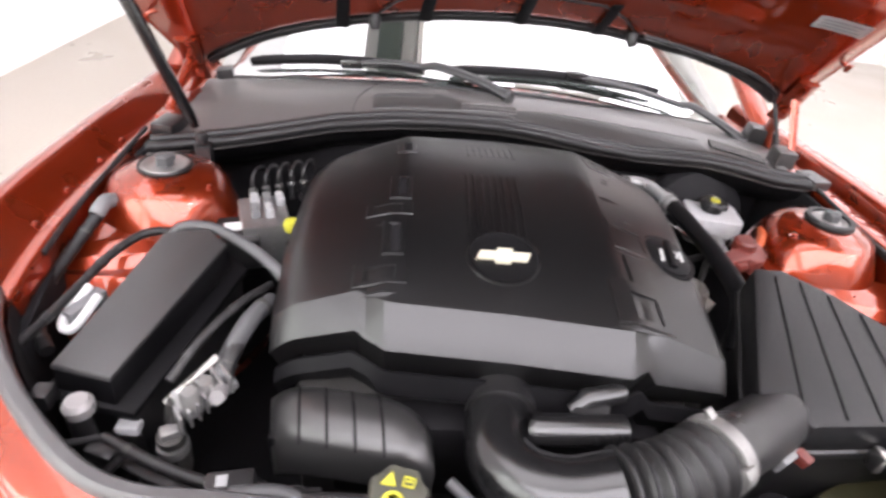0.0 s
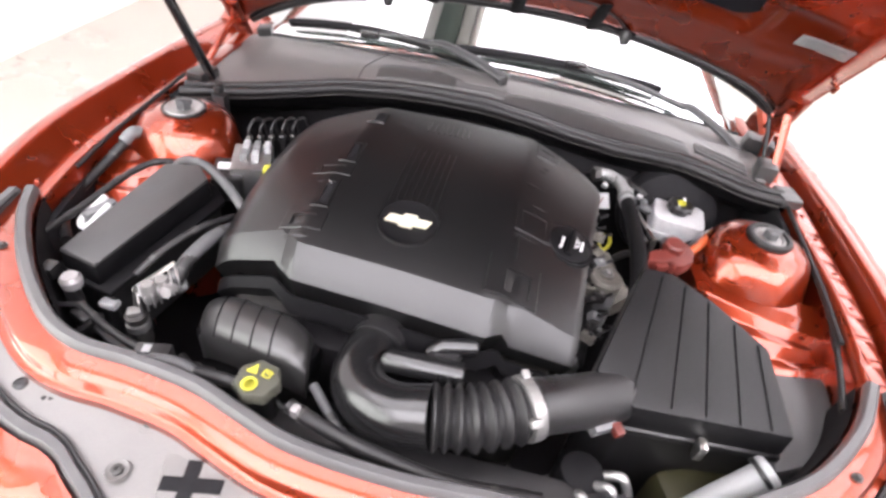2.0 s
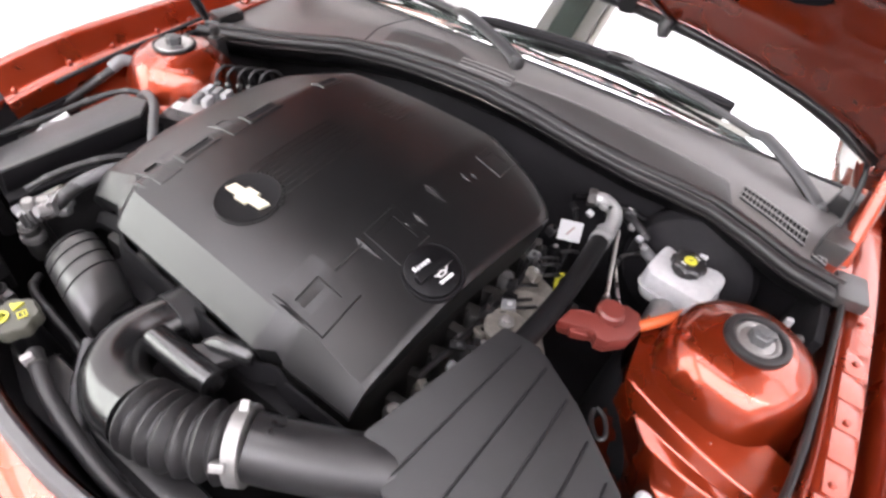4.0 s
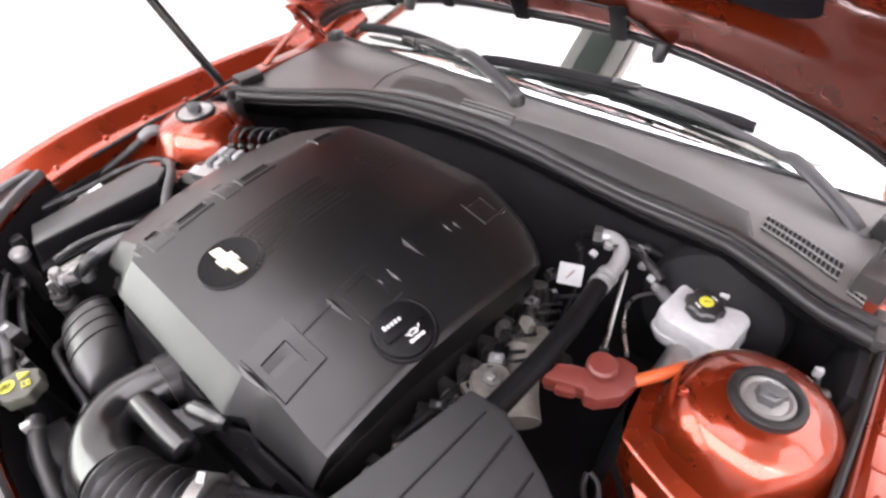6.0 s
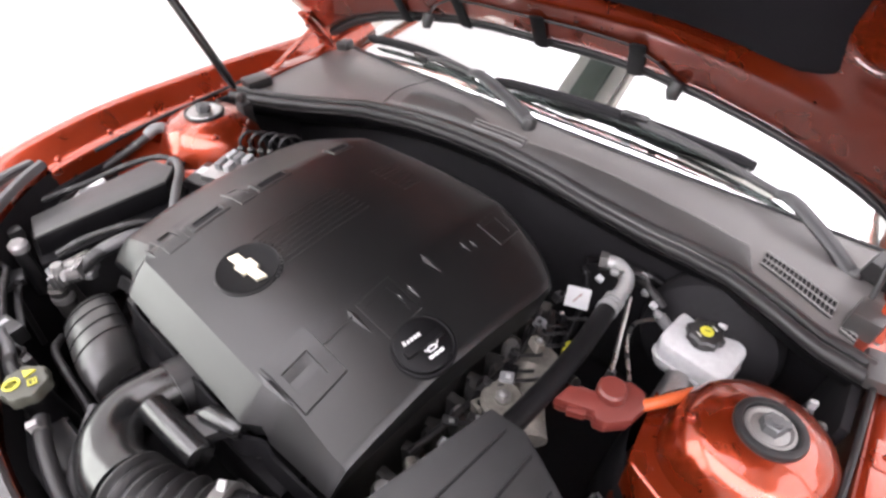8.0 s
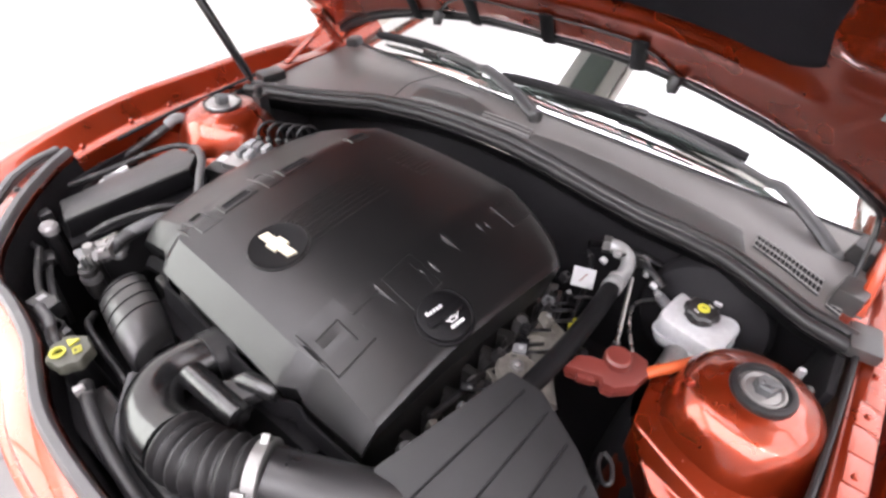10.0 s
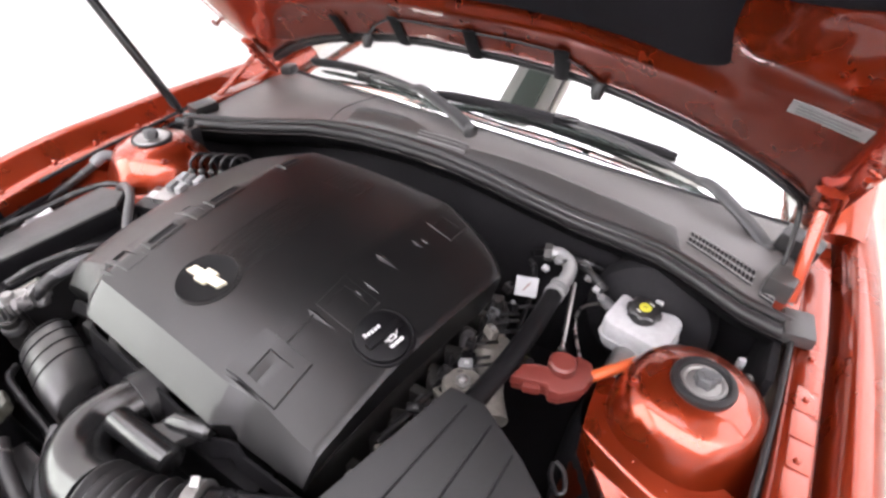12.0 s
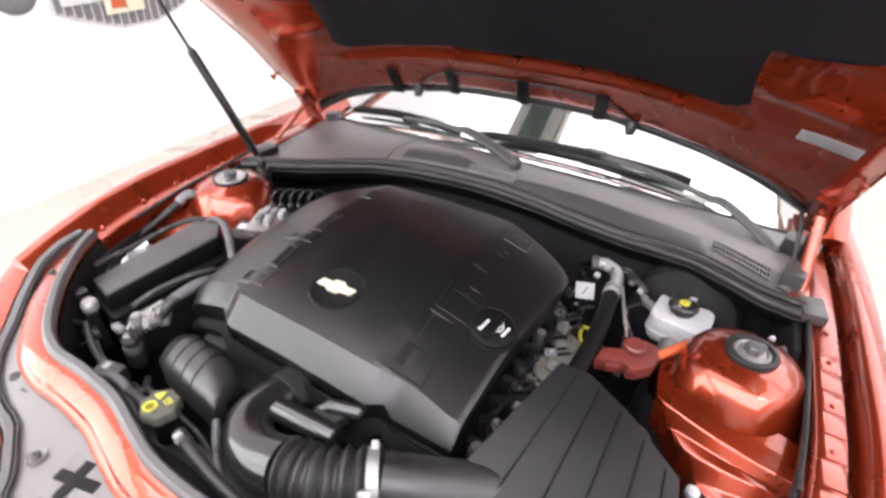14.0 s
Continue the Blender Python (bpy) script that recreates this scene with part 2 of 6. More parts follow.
# ---- the room ----
def room():
    bm = box(bmesh.new(), (9.2, 12.0, 0.1), pose(1.0, 0.0, -0.05))
    lone("floor", bm, CONCRETE, "sealed beige concrete showroom floor", "floor", kind="structure")
    # west wall; a wide unseen window by the car's front is added side light
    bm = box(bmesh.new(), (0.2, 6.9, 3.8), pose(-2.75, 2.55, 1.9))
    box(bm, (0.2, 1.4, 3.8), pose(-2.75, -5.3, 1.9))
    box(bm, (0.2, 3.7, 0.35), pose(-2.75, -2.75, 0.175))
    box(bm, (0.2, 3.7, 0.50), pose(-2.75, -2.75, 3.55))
    lone("wall_west", bm, WALLPAINT, "plain white painted showroom wall with a wide added window opening", "wall", kind="structure")
    w = thing("added_window_1", (-2.75, -2.75, 0.35), "unseen window added for daylight from the west, pale grey steel frames and clear panes", "window", kind="structure")
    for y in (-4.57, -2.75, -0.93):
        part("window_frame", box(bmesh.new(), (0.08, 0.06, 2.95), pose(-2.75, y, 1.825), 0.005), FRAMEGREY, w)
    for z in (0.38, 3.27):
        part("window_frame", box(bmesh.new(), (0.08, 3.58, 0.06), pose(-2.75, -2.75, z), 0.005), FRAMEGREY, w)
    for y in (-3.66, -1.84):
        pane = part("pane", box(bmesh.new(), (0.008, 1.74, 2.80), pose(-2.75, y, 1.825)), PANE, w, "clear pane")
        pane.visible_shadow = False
    for name, size, at in (("wall_east", (0.2, 12.0, 3.8), (5.7, 0, 1.9)),
                           ("wall_north", (8.2, 0.2, 3.8), (1.47, 5.9, 1.9)), ("wall_south", (8.2, 0.2, 3.8), (1.47, -5.9, 1.9))):
        # south wall is unseen; its grey only cuts light bounced under the hood
        south = name == "wall_south"
        lone(name, box(bmesh.new(), size, pose(*at)), GREYWALL if south else WALLPAINT, "unseen showroom wall, grey to cut light bounced onto the hood" if south else "plain white painted showroom wall", "wall", kind="structure")
    lone("ceiling", box(bmesh.new(), (8.6, 12.0, 0.12), pose(1.47, 0, 3.86)), WALLPAINT, "white painted showroom ceiling", "ceiling", kind="structure")
    # luminous panels round a plain strip beside the car, a beam between the two beyond it
    pale = "white luminous ceiling panel in a white frame"
    bright = "very bright luminous ceiling panel in a white frame"
    for x0, x1, y0, y1, mat, label in ((-2.6, -1.20, 1.0, 5.3, DIFFUSER_NORTH, pale), (-0.46, 1.25, 1.0, 5.3, DIFFUSER_NORTH, pale), (1.25, 4.9, 1.0, 5.3, DIFFUSER_SIDE, bright), (-2.6, 4.6, -5.3, -1.5, DIFFUSER_SOUTH, bright),
                                       (2.2, 5.4, -1.8, 0.9, DIFFUSER_EAST, pale), (-2.6, 0.75, -1.2, 0.9, DIFFUSER_WEST, pale)):
        xm, ym = (x0 + x1) / 2, (y0 + y1) / 2
        t = thing("ceiling_light", (xm, ym, 3.74), label, "ceiling light", group="luminous ceiling panels")
        part("diffuser", box(bmesh.new(), (x1 - x0, y1 - y0, 0.02), pose(xm, ym, 3.755)), mat, t, "glowing white diffuser")
        for y in (y0, y1):
            part("frame", box(bmesh.new(), (x1 - x0 + 0.06, 0.06, 0.08), pose(xm, y, 3.76), 0.005), WALLPAINT, t)
        for x in [q for q in (x0, x1) if q not in (-2.6, 1.25)]:
            part("frame", box(bmesh.new(), (0.06, y1 - y0, 0.08), pose(x, ym, 3.76), 0.005), WALLPAINT, t)
    beam = thing("ceiling_beam", (-0.87, 2.7, 3.6), "dark green-grey steel ceiling beam with pale flanges", "beam")
    part("web", box(bmesh.new(), (0.32, 5.1, 0.16), pose(-0.87, 2.75, 3.72), 0.01), BEAM, beam)
    for dx in (-0.25, 0.25):
        part("flange", box(bmesh.new(), (0.17, 5.1, 0.10), pose(-0.87 + dx, 2.75, 3.745), 0.005), FRAMEGREY, beam)
    # wall sign: a shield grille shape with a pale gold cross bar, and a dark disc
    sign = thing("wall_sign", (-2.64, 1.27, 0.77), "wall sign with a striped shield shape and a grey disc", "sign")
    shield = [(-0.41, 0.40), (0.41, 0.40), (0.41, -0.04), (0.36, -0.09), (0.15, -0.152), (-0.06, -0.152), (-0.17, -0.122), (-0.41, -0.035)]
    cx, cz = 1.26, 0.905
    bm = bmesh.new()
    a = [bm.verts.new((-2.648, cx + u, cz + w)) for u, w in shield]
    b = [bm.verts.new((-2.63, cx + u, cz + w)) for u, w in shield]
    bm.faces.new(a)
    bm.faces.new(b[::-1])
    for i in range(len(a)):
        j = (i + 1) % len(a)
        bm.faces.new((a[i], a[j], b[j], b[i]))
    shield_ob = part("shield", bm, WHITEPRINT, sign, "pale shield panel")
    for i in range(17):
        u = -0.384 + i * 0.048
        low = lerp([(-0.41, -0.02), (-0.17, -0.106), (-0.06, -0.137), (0.15, -0.137), (0.36, -0.075), (0.41, -0.03)], u)
        part("stripe", box(bmesh.new(), (0.008, 0.032, 0.385 - low), pose(-2.626, cx + u, cz + (0.385 + low) / 2)), GREY, shield_ob)
    part("bar", box(bmesh.new(), (0.012, 0.70, 0.095), pose(-2.617, cx - 0.02, cz + 0.045), 0.003), WHITEPRINT, shield_ob, "pale cross bar")
    part("block", box(bmesh.new(), (0.014, 0.228, 0.235), pose(-2.616, cx - 0.036, cz + 0.045), 0.003), BADGE, shield_ob, "pale gold block")
    part("block_face", box(bmesh.new(), (0.006, 0.085, 0.10), pose(-2.608, cx - 0.072, cz + 0.005), 0.002), ORANGE, shield_ob, "orange block face")
    part("disc", lathe(bmesh.new(), [(0.115, 0), (0.115, 0.014), (0.105, 0.018), (0, 0.018)], pose(-2.648, 0.70, 1.01, 0, 90, 0)), GREY, sign, "grey round disc")


room()

# ---- car body ----
# plan of the front rim of the engine bay, which the rubber seal follows
RIM = [(-0.641, -0.292, 0.893), (-0.612, -0.345, 0.890), (-0.550, -0.42, 0.886), (-0.465, -0.492, 0.882), (-0.400, -0.520, 0.880), (-0.325, -0.524, 0.878),
       (-0.24, -0.536, 0.878), (-0.175, -0.557, 0.878), (-0.10, -0.578, 0.876), (0.02, -0.586, 0.874), (0.13, -0.580, 0.872), (0.25, -0.580, 0.872), (0.33, -0.560, 0.873),
       (0.42, -0.515, 0.875), (0.52, -0.455, 0.879), (0.600, -0.37, 0.886), (0.641, -0.292, 0.893)]


def rim_frames():
    pts = curve(RIM, 5)
    out = []
    for i, p in enumerate(pts):
        t = pts[min(i + 1, len(pts) - 1)] - pts[max(i - 1, 0)]
        n = Vector((t.y, -t.x, 0)).normalized()
        out.append((p, n))
    return out


def front_share(p):
    """0 beside the bay, 1 at its front."""
    return max(0.0, min(1.0, (-0.33 - p.y) / 0.12))


def trim_reach(p):
    """Width of the grey trim before the bay, from the rim outwards."""
    return lerp([(0.0, 0.200), (0.10, 0.185), (0.25, 0.140), (0.37, 0.092), (0.45, 0.080), (0.52, 0.068), (0.60, 0.054), (0.64, 0.016)], abs(p.x))


def car_body():
    car = thing("car_body", (0, 0, 0.0), "orange-red metallic car body round an open engine bay", "car")
    fr = rim_frames()
    # painted band outside the seal, with a folded step
    rows = []
    for off, dz in ((-0.010, -0.05), (-0.010, -0.004), (0.0, 0.0), (0.012, -0.002), (0.036, -0.008), (0.039, -0.011), (0.0415, -0.020), (0.0435, -0.022), (0.051, -0.023), (0.053, -0.045)):
        rows.append([p + n * off + Vector((0, 0, dz)) for p, n in fr])
    part("front_rail", sheet(bmesh.new(), rows, 0.003), PAINT, car)
    # dark sheet in place of shade, hiding the painted wall inside the rim
    rows = [[p + n * o + Vector((0, 0, z)) for p, n in fr] for o, z in ((-0.013, -0.012), (-0.016, -0.05), (-0.018, -0.30))]
    part("rim_shade_sheet", sheet(bmesh.new(), rows, 0.003), DARK, car, "dark sheet added for shade below the front rail")
    # grey trim in front of it
    front = [(p, n) for p, n in fr if p.y < -0.36]
    rows = []
    for k, dz in ((0.0, -0.05), (0.01, -0.034), (0.3, -0.036), (0.6, -0.039), (0.97, -0.043), (1.0, -0.07)):
        rows.append([p + n * (0.050 + (trim_reach(p) - 0.050) * k) + Vector((0, 0, dz)) for p, n in front])
    trim = part("front_trim", sheet(bmesh.new(), rows, 0.003), TRIM, car, "grey plastic front trim with clips")

    def on_trim(i, k):
        p, n = front[i]
        return p + n * (0.050 + (trim_reach(p) - 0.050) * k) + Vector((0, 0, -0.035 - 0.008 * k)), math.degrees(math.atan2(n.y, n.x))

    for i in (11, 34, 45, 57):
        q, a = on_trim(i, 0.30)
        part("clip", lathe(bmesh.new(), [(0.009, 0), (0.009, 0.002), (0.006, 0.004), (0.006, 0.003), (0, 0.003)], Matrix.Translation(q), 16), PLASTIC, trim)
    # screws in dished seats, star-shaped and cross-shaped black openings, a stepped pad beside each cross
    for x, y in ((-0.279, -0.636), (-0.279, -0.577), (0.12, -0.690), (0.30, -0.640)):
        seat = part("screw_seat", lathe(bmesh.new(), [(0.0135, 0), (0.0125, 0.002), (0.0095, 0.0005), (0, 0.0005)], pose(x, y, 0.842), 20), TRIM, trim)
        part("screw", lathe(bmesh.new(), [(0.0065, 0), (0.0065, 0.004), (0.005, 0.005), (0.0025, 0.005), (0.002, 0.003), (0, 0.003)], pose(x, y, 0.842), 12), DARKMETAL, seat)
    for x, y in ((-0.407, -0.571), (0.42, -0.570)):
        bm = bmesh.new()
        for turn in (10, 70, 130):
            box(bm, (0.022, 0.006, 0.003), pose(x, y, 0.843 + 0.0001 * turn / 60, 0, 0, turn), 0.001)
        part("star_opening", bm, DARK, trim, "black star-shaped opening")
    for x, y, turn in ((-0.196, -0.632, 18), (0.205, -0.662, -12)):
        m = pose(x, y, 0.8395, 0, 0, turn)
        part("pad", box(bmesh.new(), (0.110, 0.070, 0.008), m @ pose(0.020, 0.004, 0), 0.0035, 3), TRIM, trim)
        bm = box(bmesh.new(), (0.066, 0.016, 0.003), m @ pose(0, 0, 0.0044, 0, 0, -8), 0.001)
        box(bm, (0.016, 0.056, 0.003), m @ pose(-0.004, 0, 0.0046, 0, 0, -8), 0.001)
        part("cross_opening", bm, DARK, trim, "black cross-shaped opening")

    def strip_row(off, dz, cut):
        out = []
        for p, n in fr[cut:len(fr) - cut]:
            up = -0.038 + 0.040 * (1 - front_share(p))
            out.append(p + n * (trim_reach(p) + off) + Vector((0, 0, up + dz)))
        return out

    part("gap_strip", sheet(bmesh.new(), [strip_row(o, z, 0) for o, z in ((-0.003, -0.03), (-0.002, 0.0), (0.002, 0.005), (0.012, 0.005), (0.016, 0.0), (0.017, -0.03))], 0.003), SEAL, car, "grey-black rubber gap strip")
    for i in (8, len(fr) - 9):
        p, n = fr[i]
        bolt(car, p + n * 0.024 + Vector((0, 0, -0.004)), 0.0045, DARKMETAL)
    part("strip_groove", tube(bmesh.new(), strip_row(-0.004, 0.002, 1), 0.0022, 6), RUBBER, car, "thin glossy black bead")
    part("nose", sheet(bmesh.new(), [strip_row(o, z, 1) for o, z in ((0.014, -0.02), (0.020, 0.000), (0.060, -0.004), (0.11, -0.045), (0.14, -0.14), (0.15, -0.36), (0.13, -0.52))], 0.004), PAINT, car)
    for s in (-1, 1):
        off = 0.0 if s > 0 else 0.012
        ys = span(0.62, -0.42, 26)
        rows = []
        for y in ys:
            f = max(0.0, (-0.05 - y) / 0.37)
            g = max(0.0, (y - 0.15) / 0.47)
            pull = 0.050 * f * f + 0.02 * g * g
            dz = -0.030 * f * f - 0.01 * g
            prof = [(0.668, 0.62), (0.664, 0.80), (0.660, 0.883), (0.661, 0.888), (0.664, 0.890), (0.678, 0.8895), (0.680, 0.8865), (0.683, 0.8865), (0.692, 0.893), (0.708, 0.906),
                    (0.722, 0.918), (0.729, 0.9225), (0.738, 0.924), (0.750, 0.921), (0.760, 0.912), (0.770, 0.893), (0.785, 0.85), (0.802, 0.78), (0.815, 0.70), (0.822, 0.55), (0.818, 0.40), (0.812, 0.27)]
            if s > 0:
                prof[:13] = [(0.668, 0.62), (0.664, 0.80), (0.655, 0.880), (0.656, 0.890), (0.659, 0.893), (0.663, 0.889), (0.668, 0.8925), (0.698, 0.8915), (0.700, 0.887), (0.703, 0.866), (0.708, 0.868), (0.712, 0.908), (0.718, 0.918), (0.728, 0.923)]
            rows.append([Vector((s * (x - off - pull), y, z + (dz if z > 0.5 else 0))) for x, z in prof])
        tail = rows[-1]
        rows.append([Vector((p.x, -0.430, min(p.z, 0.84))) for p in tail])
        rows.append([Vector((p.x, -0.434, min(p.z, 0.50))) for p in tail])
        fender = part("front_fender", sheet(bmesh.new(), rows, 0.003), PAINT, car, sharp=50)
        for y in (-0.26, -0.15, -0.06, 0.04, 0.12):
            f = max(0.0, (-0.05 - y) / 0.37) ** 2
            if s > 0:
                bolt(fender, (0.682 - 0.050 * f, y + 0.028, 0.8905 - 0.030 * f), 0.0045, PAINT)
            else:
                bolt(fender, (-0.690 + off + 0.050 * f, y, 0.8905 - 0.030 * f), 0.0042, PAINT, up=(0.5, 0, 0.85))
        if s > 0:
            # lapped plates along the flange
            for i in range(10):
                y = -0.345 + 0.046 * i
                f = max(0.0, (-0.05 - y) / 0.37) ** 2
                part("flange_plate", box(bmesh.new(), (0.026 if i % 2 else 0.029, 0.0435, 0.0022), pose(0.683 - 0.050 * f, y, 0.8920 - 0.030 * f, 0, 1.5, 60 * f / 9), 0.0009), PAINT, fender)
        tower(car, s)
        # black sealing lip along the flange
        lip = curve([(s * 0.652, 0.16, 0.90), (s * 0.652, 0.05, 0.893), (s * 0.648, -0.08, 0.888), (s * 0.640, -0.2, 0.880)], 6)
        part("cable", tube(bmesh.new(), lip, 0.0042, 8), RUBBER, car)
    # firewall, floor pan, and dark panels added as shade over the inner fenders
    for s, y1 in ((-1, -0.13), (1, -0.23)):
        part("inner_shade_panel", box(bmesh.new(), (0.012, 0.30, 0.30), pose(s * 0.622, y1 - 0.15, 0.70, 0, 0, -14 * s), 0.003), DARK, car, "dark panel added for shade inside the fender")
        part("inner_shade_panel", box(bmesh.new(), (0.012, 0.20, 0.30), pose(s * 0.640, 0.185, 0.735), 0.003), DARK, car, "dark panel added for shade inside the fender")
    part("firewall", box(bmesh.new(), (1.30, 0.03, 0.47), pose(0, 0.30, 0.635), 0.004), DARK, car)
    part("floor_pan", box(bmesh.new(), (1.34, 1.0, 0.03), pose(0, -0.15, 0.50), 0.004), DARK, car)
    part("radiator_wall", box(bmesh.new(), (1.10, 0.03, 0.30), pose(0, -0.545, 0.665), 0.004), DARK, car)
    for s in (-1, 1):
        part("windshield_pillar", tube(bmesh.new(), curve([(s * 0.700, 0.46, 0.905), (s * 0.68, 0.75, 1.05), (s * 0.63, 1.2, 1.30)], 6), 0.032, 10, 0.6), PAINT, car)
    # front wheels that carry the body
    for s in (-1, 1):
        w = part("wheel", lathe(bmesh.new(), [(0.20, -0.11), (0.31, -0.11), (0.335, -0.09), (0.335, 0.09), (0.31, 0.11), (0.20, 0.11)], pose(s * 0.690, -0.02, 0.335, 0, 90, 0), 40), RUBBER, car)
        part("rim", lathe(bmesh.new(), [(0, -0.08), (0.215, -0.08), (0.215, 0.08), (0.18, 0.07), (0, 0.06)], pose(s * 0.690, -0.02, 0.335, 0, 90, 0), 40), ALU, w)
    return car


def tower(car, s):
    c = Vector((s * 0.56 + 0.003, 0.0, 0))
    prof = [(0.0, 0.912), (0.050, 0.912), (0.055, 0.909), (0.068, 0.905), (0.081, 0.896), (0.091, 0.880), (0.100, 0.855), (0.109, 0.820), (0.117, 0.780), (0.124, 0.735), (0.128, 0.66), (0.13, 0.56)]
    bm = bmesh.new()
    seg = 48
    rings = []
    for r, z in prof:
        ring = []
        for k in range(seg):
            a = 2 * math.pi * k / seg
            x, y = math.cos(a), math.sin(a)
            e = r
            if r > 0.09:
                e = r * (1 + 0.16 * max(0.0, -y) * (r - 0.09) / 0.03)
            wave = 0.004 * math.cos(5 * a) * max(0.0, min(1.0, (0.89 - z) / 0.05))
            p = c + Vector((x * (e + wave), y * (e + wave), z))
            p.x = s * min(s * p.x, 0.662)
            ring.append(bm.verts.new(p) if r > 0 or k == 0 else ring[0])
        rings.append(ring)
    for a, b in zip(rings, rings[1:]):
        for k in range(seg):
            q = [a[k], a[(k + 1) % seg], b[(k + 1) % seg], b[k]]
            q = [v for i, v in enumerate(q) if v not in q[:i]]
            bm.faces.new(q)
    t = part("strut_tower", bm, PAINT, car, sharp=60)
    # folded flank below the tower: creases fanning out from the fender side
    left = [(0.440, 0.02, 0.848), (0.447, -0.05, 0.843), (0.452, -0.090, 0.838), (0.480, -0.118, 0.817), (0.512, -0.150, 0.812), (0.535, -0.178, 0.789), (0.560, -0.200, 0.785), (0.566, -0.222, 0.765)]
    right = [(0.657, -0.095, 0.852), (0.657, -0.125, 0.846), (0.657, -0.152, 0.835), (0.657, -0.160, 0.821), (0.657, -0.170, 0.825), (0.657, -0.180, 0.807), (0.657, -0.192, 0.814), (0.657, -0.222, 0.795)]
    lines = []
    for k in range(8):
        a, b = Vector(left[k]), Vector(right[k])
        lines.append([a + Vector((0.004, 0.012, -0.12))] + [a.lerp(b, u) + Vector((0, -0.016 * math.sin(math.pi * u) * (1 - k / 9), 0.004 * math.sin(math.pi * u))) for u in span(0, 1, 14)])
    rows = []
    for k in range(7):
        for w in (0.0, 0.12, 0.5, 0.88):
            rows.append([(p.lerp(q, w)) for p, q in zip(lines[k], lines[k + 1])])
    rows.append(lines[7])
    rows.append([p + Vector((0, 0.004, -0.20)) for p in lines[7]])
    rows = [[Vector((s * p.x, p.y, p.z)) for p in row] for row in rows]
    part("tower_brace", sheet(bmesh.new(), rows, 0.003), PAINT, car, sharp=50)
    for k in range(0, 7, 3):
        p = lines[1][3 + k].lerp(lines[2][3 + k], 0.45)
        bolt(t, (s * p.x, p.y, p.z), 0.0015, PAINT, "spot_weld")
    # dark sheet round the inboard foot of the tower, standing in for shade
    rows = []
    for z, r in ((0.800, 0.131), (0.72, 0.142), (0.60, 0.148)):
        rows.append([Vector((c.x + s * r * math.cos(a), 1.02 * r * math.sin(a), z)) for a in span(radians(75), radians(250), 24)])
    part("tower_shade_sheet", sheet(bmesh.new(), rows, 0.003), DARK, car, "dark sheet added for shade round the tower foot")
    # strut mount
    z = 0.912
    mount = pose(c.x, 0, 0) @ Matrix.Diagonal((0.95, 0.95, 1, 1))
    if s > 0:
        ring = [(0.024, z), (0.041, z), (0.0425, z + 0.003), (0.0425, z + 0.007), (0.041, z + 0.010), (0.0375, z + 0.0115), (0.033, z + 0.011), (0.031, z + 0.008), (0.0305, z + 0.004)]
        plate = [(0.0308, z + 0.001), (0.0308, z + 0.005), (0.029, z + 0.0075), (0.026, z + 0.0078), (0.0225, z + 0.0050), (0.013, z + 0.007), (0.0, z + 0.007)]
    else:
        ring = [(0.024, z), (0.041, z), (0.0425, z + 0.002), (0.0425, z + 0.005), (0.0405, z + 0.007), (0.0385, z + 0.007), (0.0375, z + 0.004)]
        plate = [(0.0378, z + 0.001), (0.0378, z + 0.004), (0.035, z + 0.0065), (0.030, z + 0.0065), (0.024, z + 0.004), (0.013, z + 0.005), (0.0, z + 0.005)]
    part("rubber_ring", lathe(bmesh.new(), ring, mount, 40), RUBBER, t, "black rubber ring")
    part("mount_plate", lathe(bmesh.new(), plate, mount, 40), MOUNT if s > 0 else ALU, t, "bare steel mount plate")
    nut = lathe(bmesh.new(), [(0.015, z + 0.005), (0.0145, z + 0.019), (0.012, z + 0.021), (0.007, z + 0.019), (0.007, z + 0.023), (0, z + 0.023)], mount, 6)
    box(nut, (0.030, 0.011, 0.010), pose(c.x + 0.002, 0, z + 0.017, 0, 0, 25), 0.003)
    part("strut_nut", nut, GREYRUBBER, t)
    bolt(t, (c.x + s * 0.05, 0.060, 0.897), 0.004, DARKMETAL)
    bolt(t, (c.x - s * 0.075, -0.03, 0.896), 0.005, PAINT)


car_body()


def rim_seal():
    fr = rim_frames()
    core = [p + Vector((0, 0, 0.007)) for p, n in fr]
    t = thing("bay_seal", (0, -0.58, 0.86), "grey-black rubber seal along the engine bay rim", "seal")
    part("bulb", tube(bmesh.new(), [p + Vector((0, 0, -0.004)) for p in core], 0.008, 10, 0.8), RUBBER, t)
    rows = [[p + n * o + Vector((0, 0, z)) for p, n in fr] for o, z in ((-0.010, -0.02), (-0.0095, 0.005), (-0.006, 0.0095), (0.003, 0.010), (0.0075, 0.006), (0.0095, -0.003))]
    part("lip", sheet(bmesh.new(), rows, 0.003), SEAL, t)


rim_seal()

# ---- cowl, windscreen and wipers ----
# front edge of the cowl: x, y, z
COWL_FRONT = [(-0.64, 0.112, 0.884), (-0.58, 0.137, 0.885), (-0.50, 0.166, 0.889), (-0.42, 0.196, 0.898), (-0.32, 0.229, 0.912), (-0.20, 0.250, 0.921), (-0.10, 0.256, 0.925),
              (0.0, 0.259, 0.925), (0.10, 0.262, 0.915), (0.20, 0.264, 0.900), (0.30, 0.261, 0.892), (0.38, 0.252, 0.897), (0.45, 0.237, 0.903), (0.52, 0.211, 0.901), (0.58, 0.187, 0.897), (0.66, 0.166, 0.902)]


def cowl_front(x):
    return lerp([(a, b) for a, b, c in COWL_FRONT], x), lerp([(a, c) for a, b, c in COWL_FRONT], x)


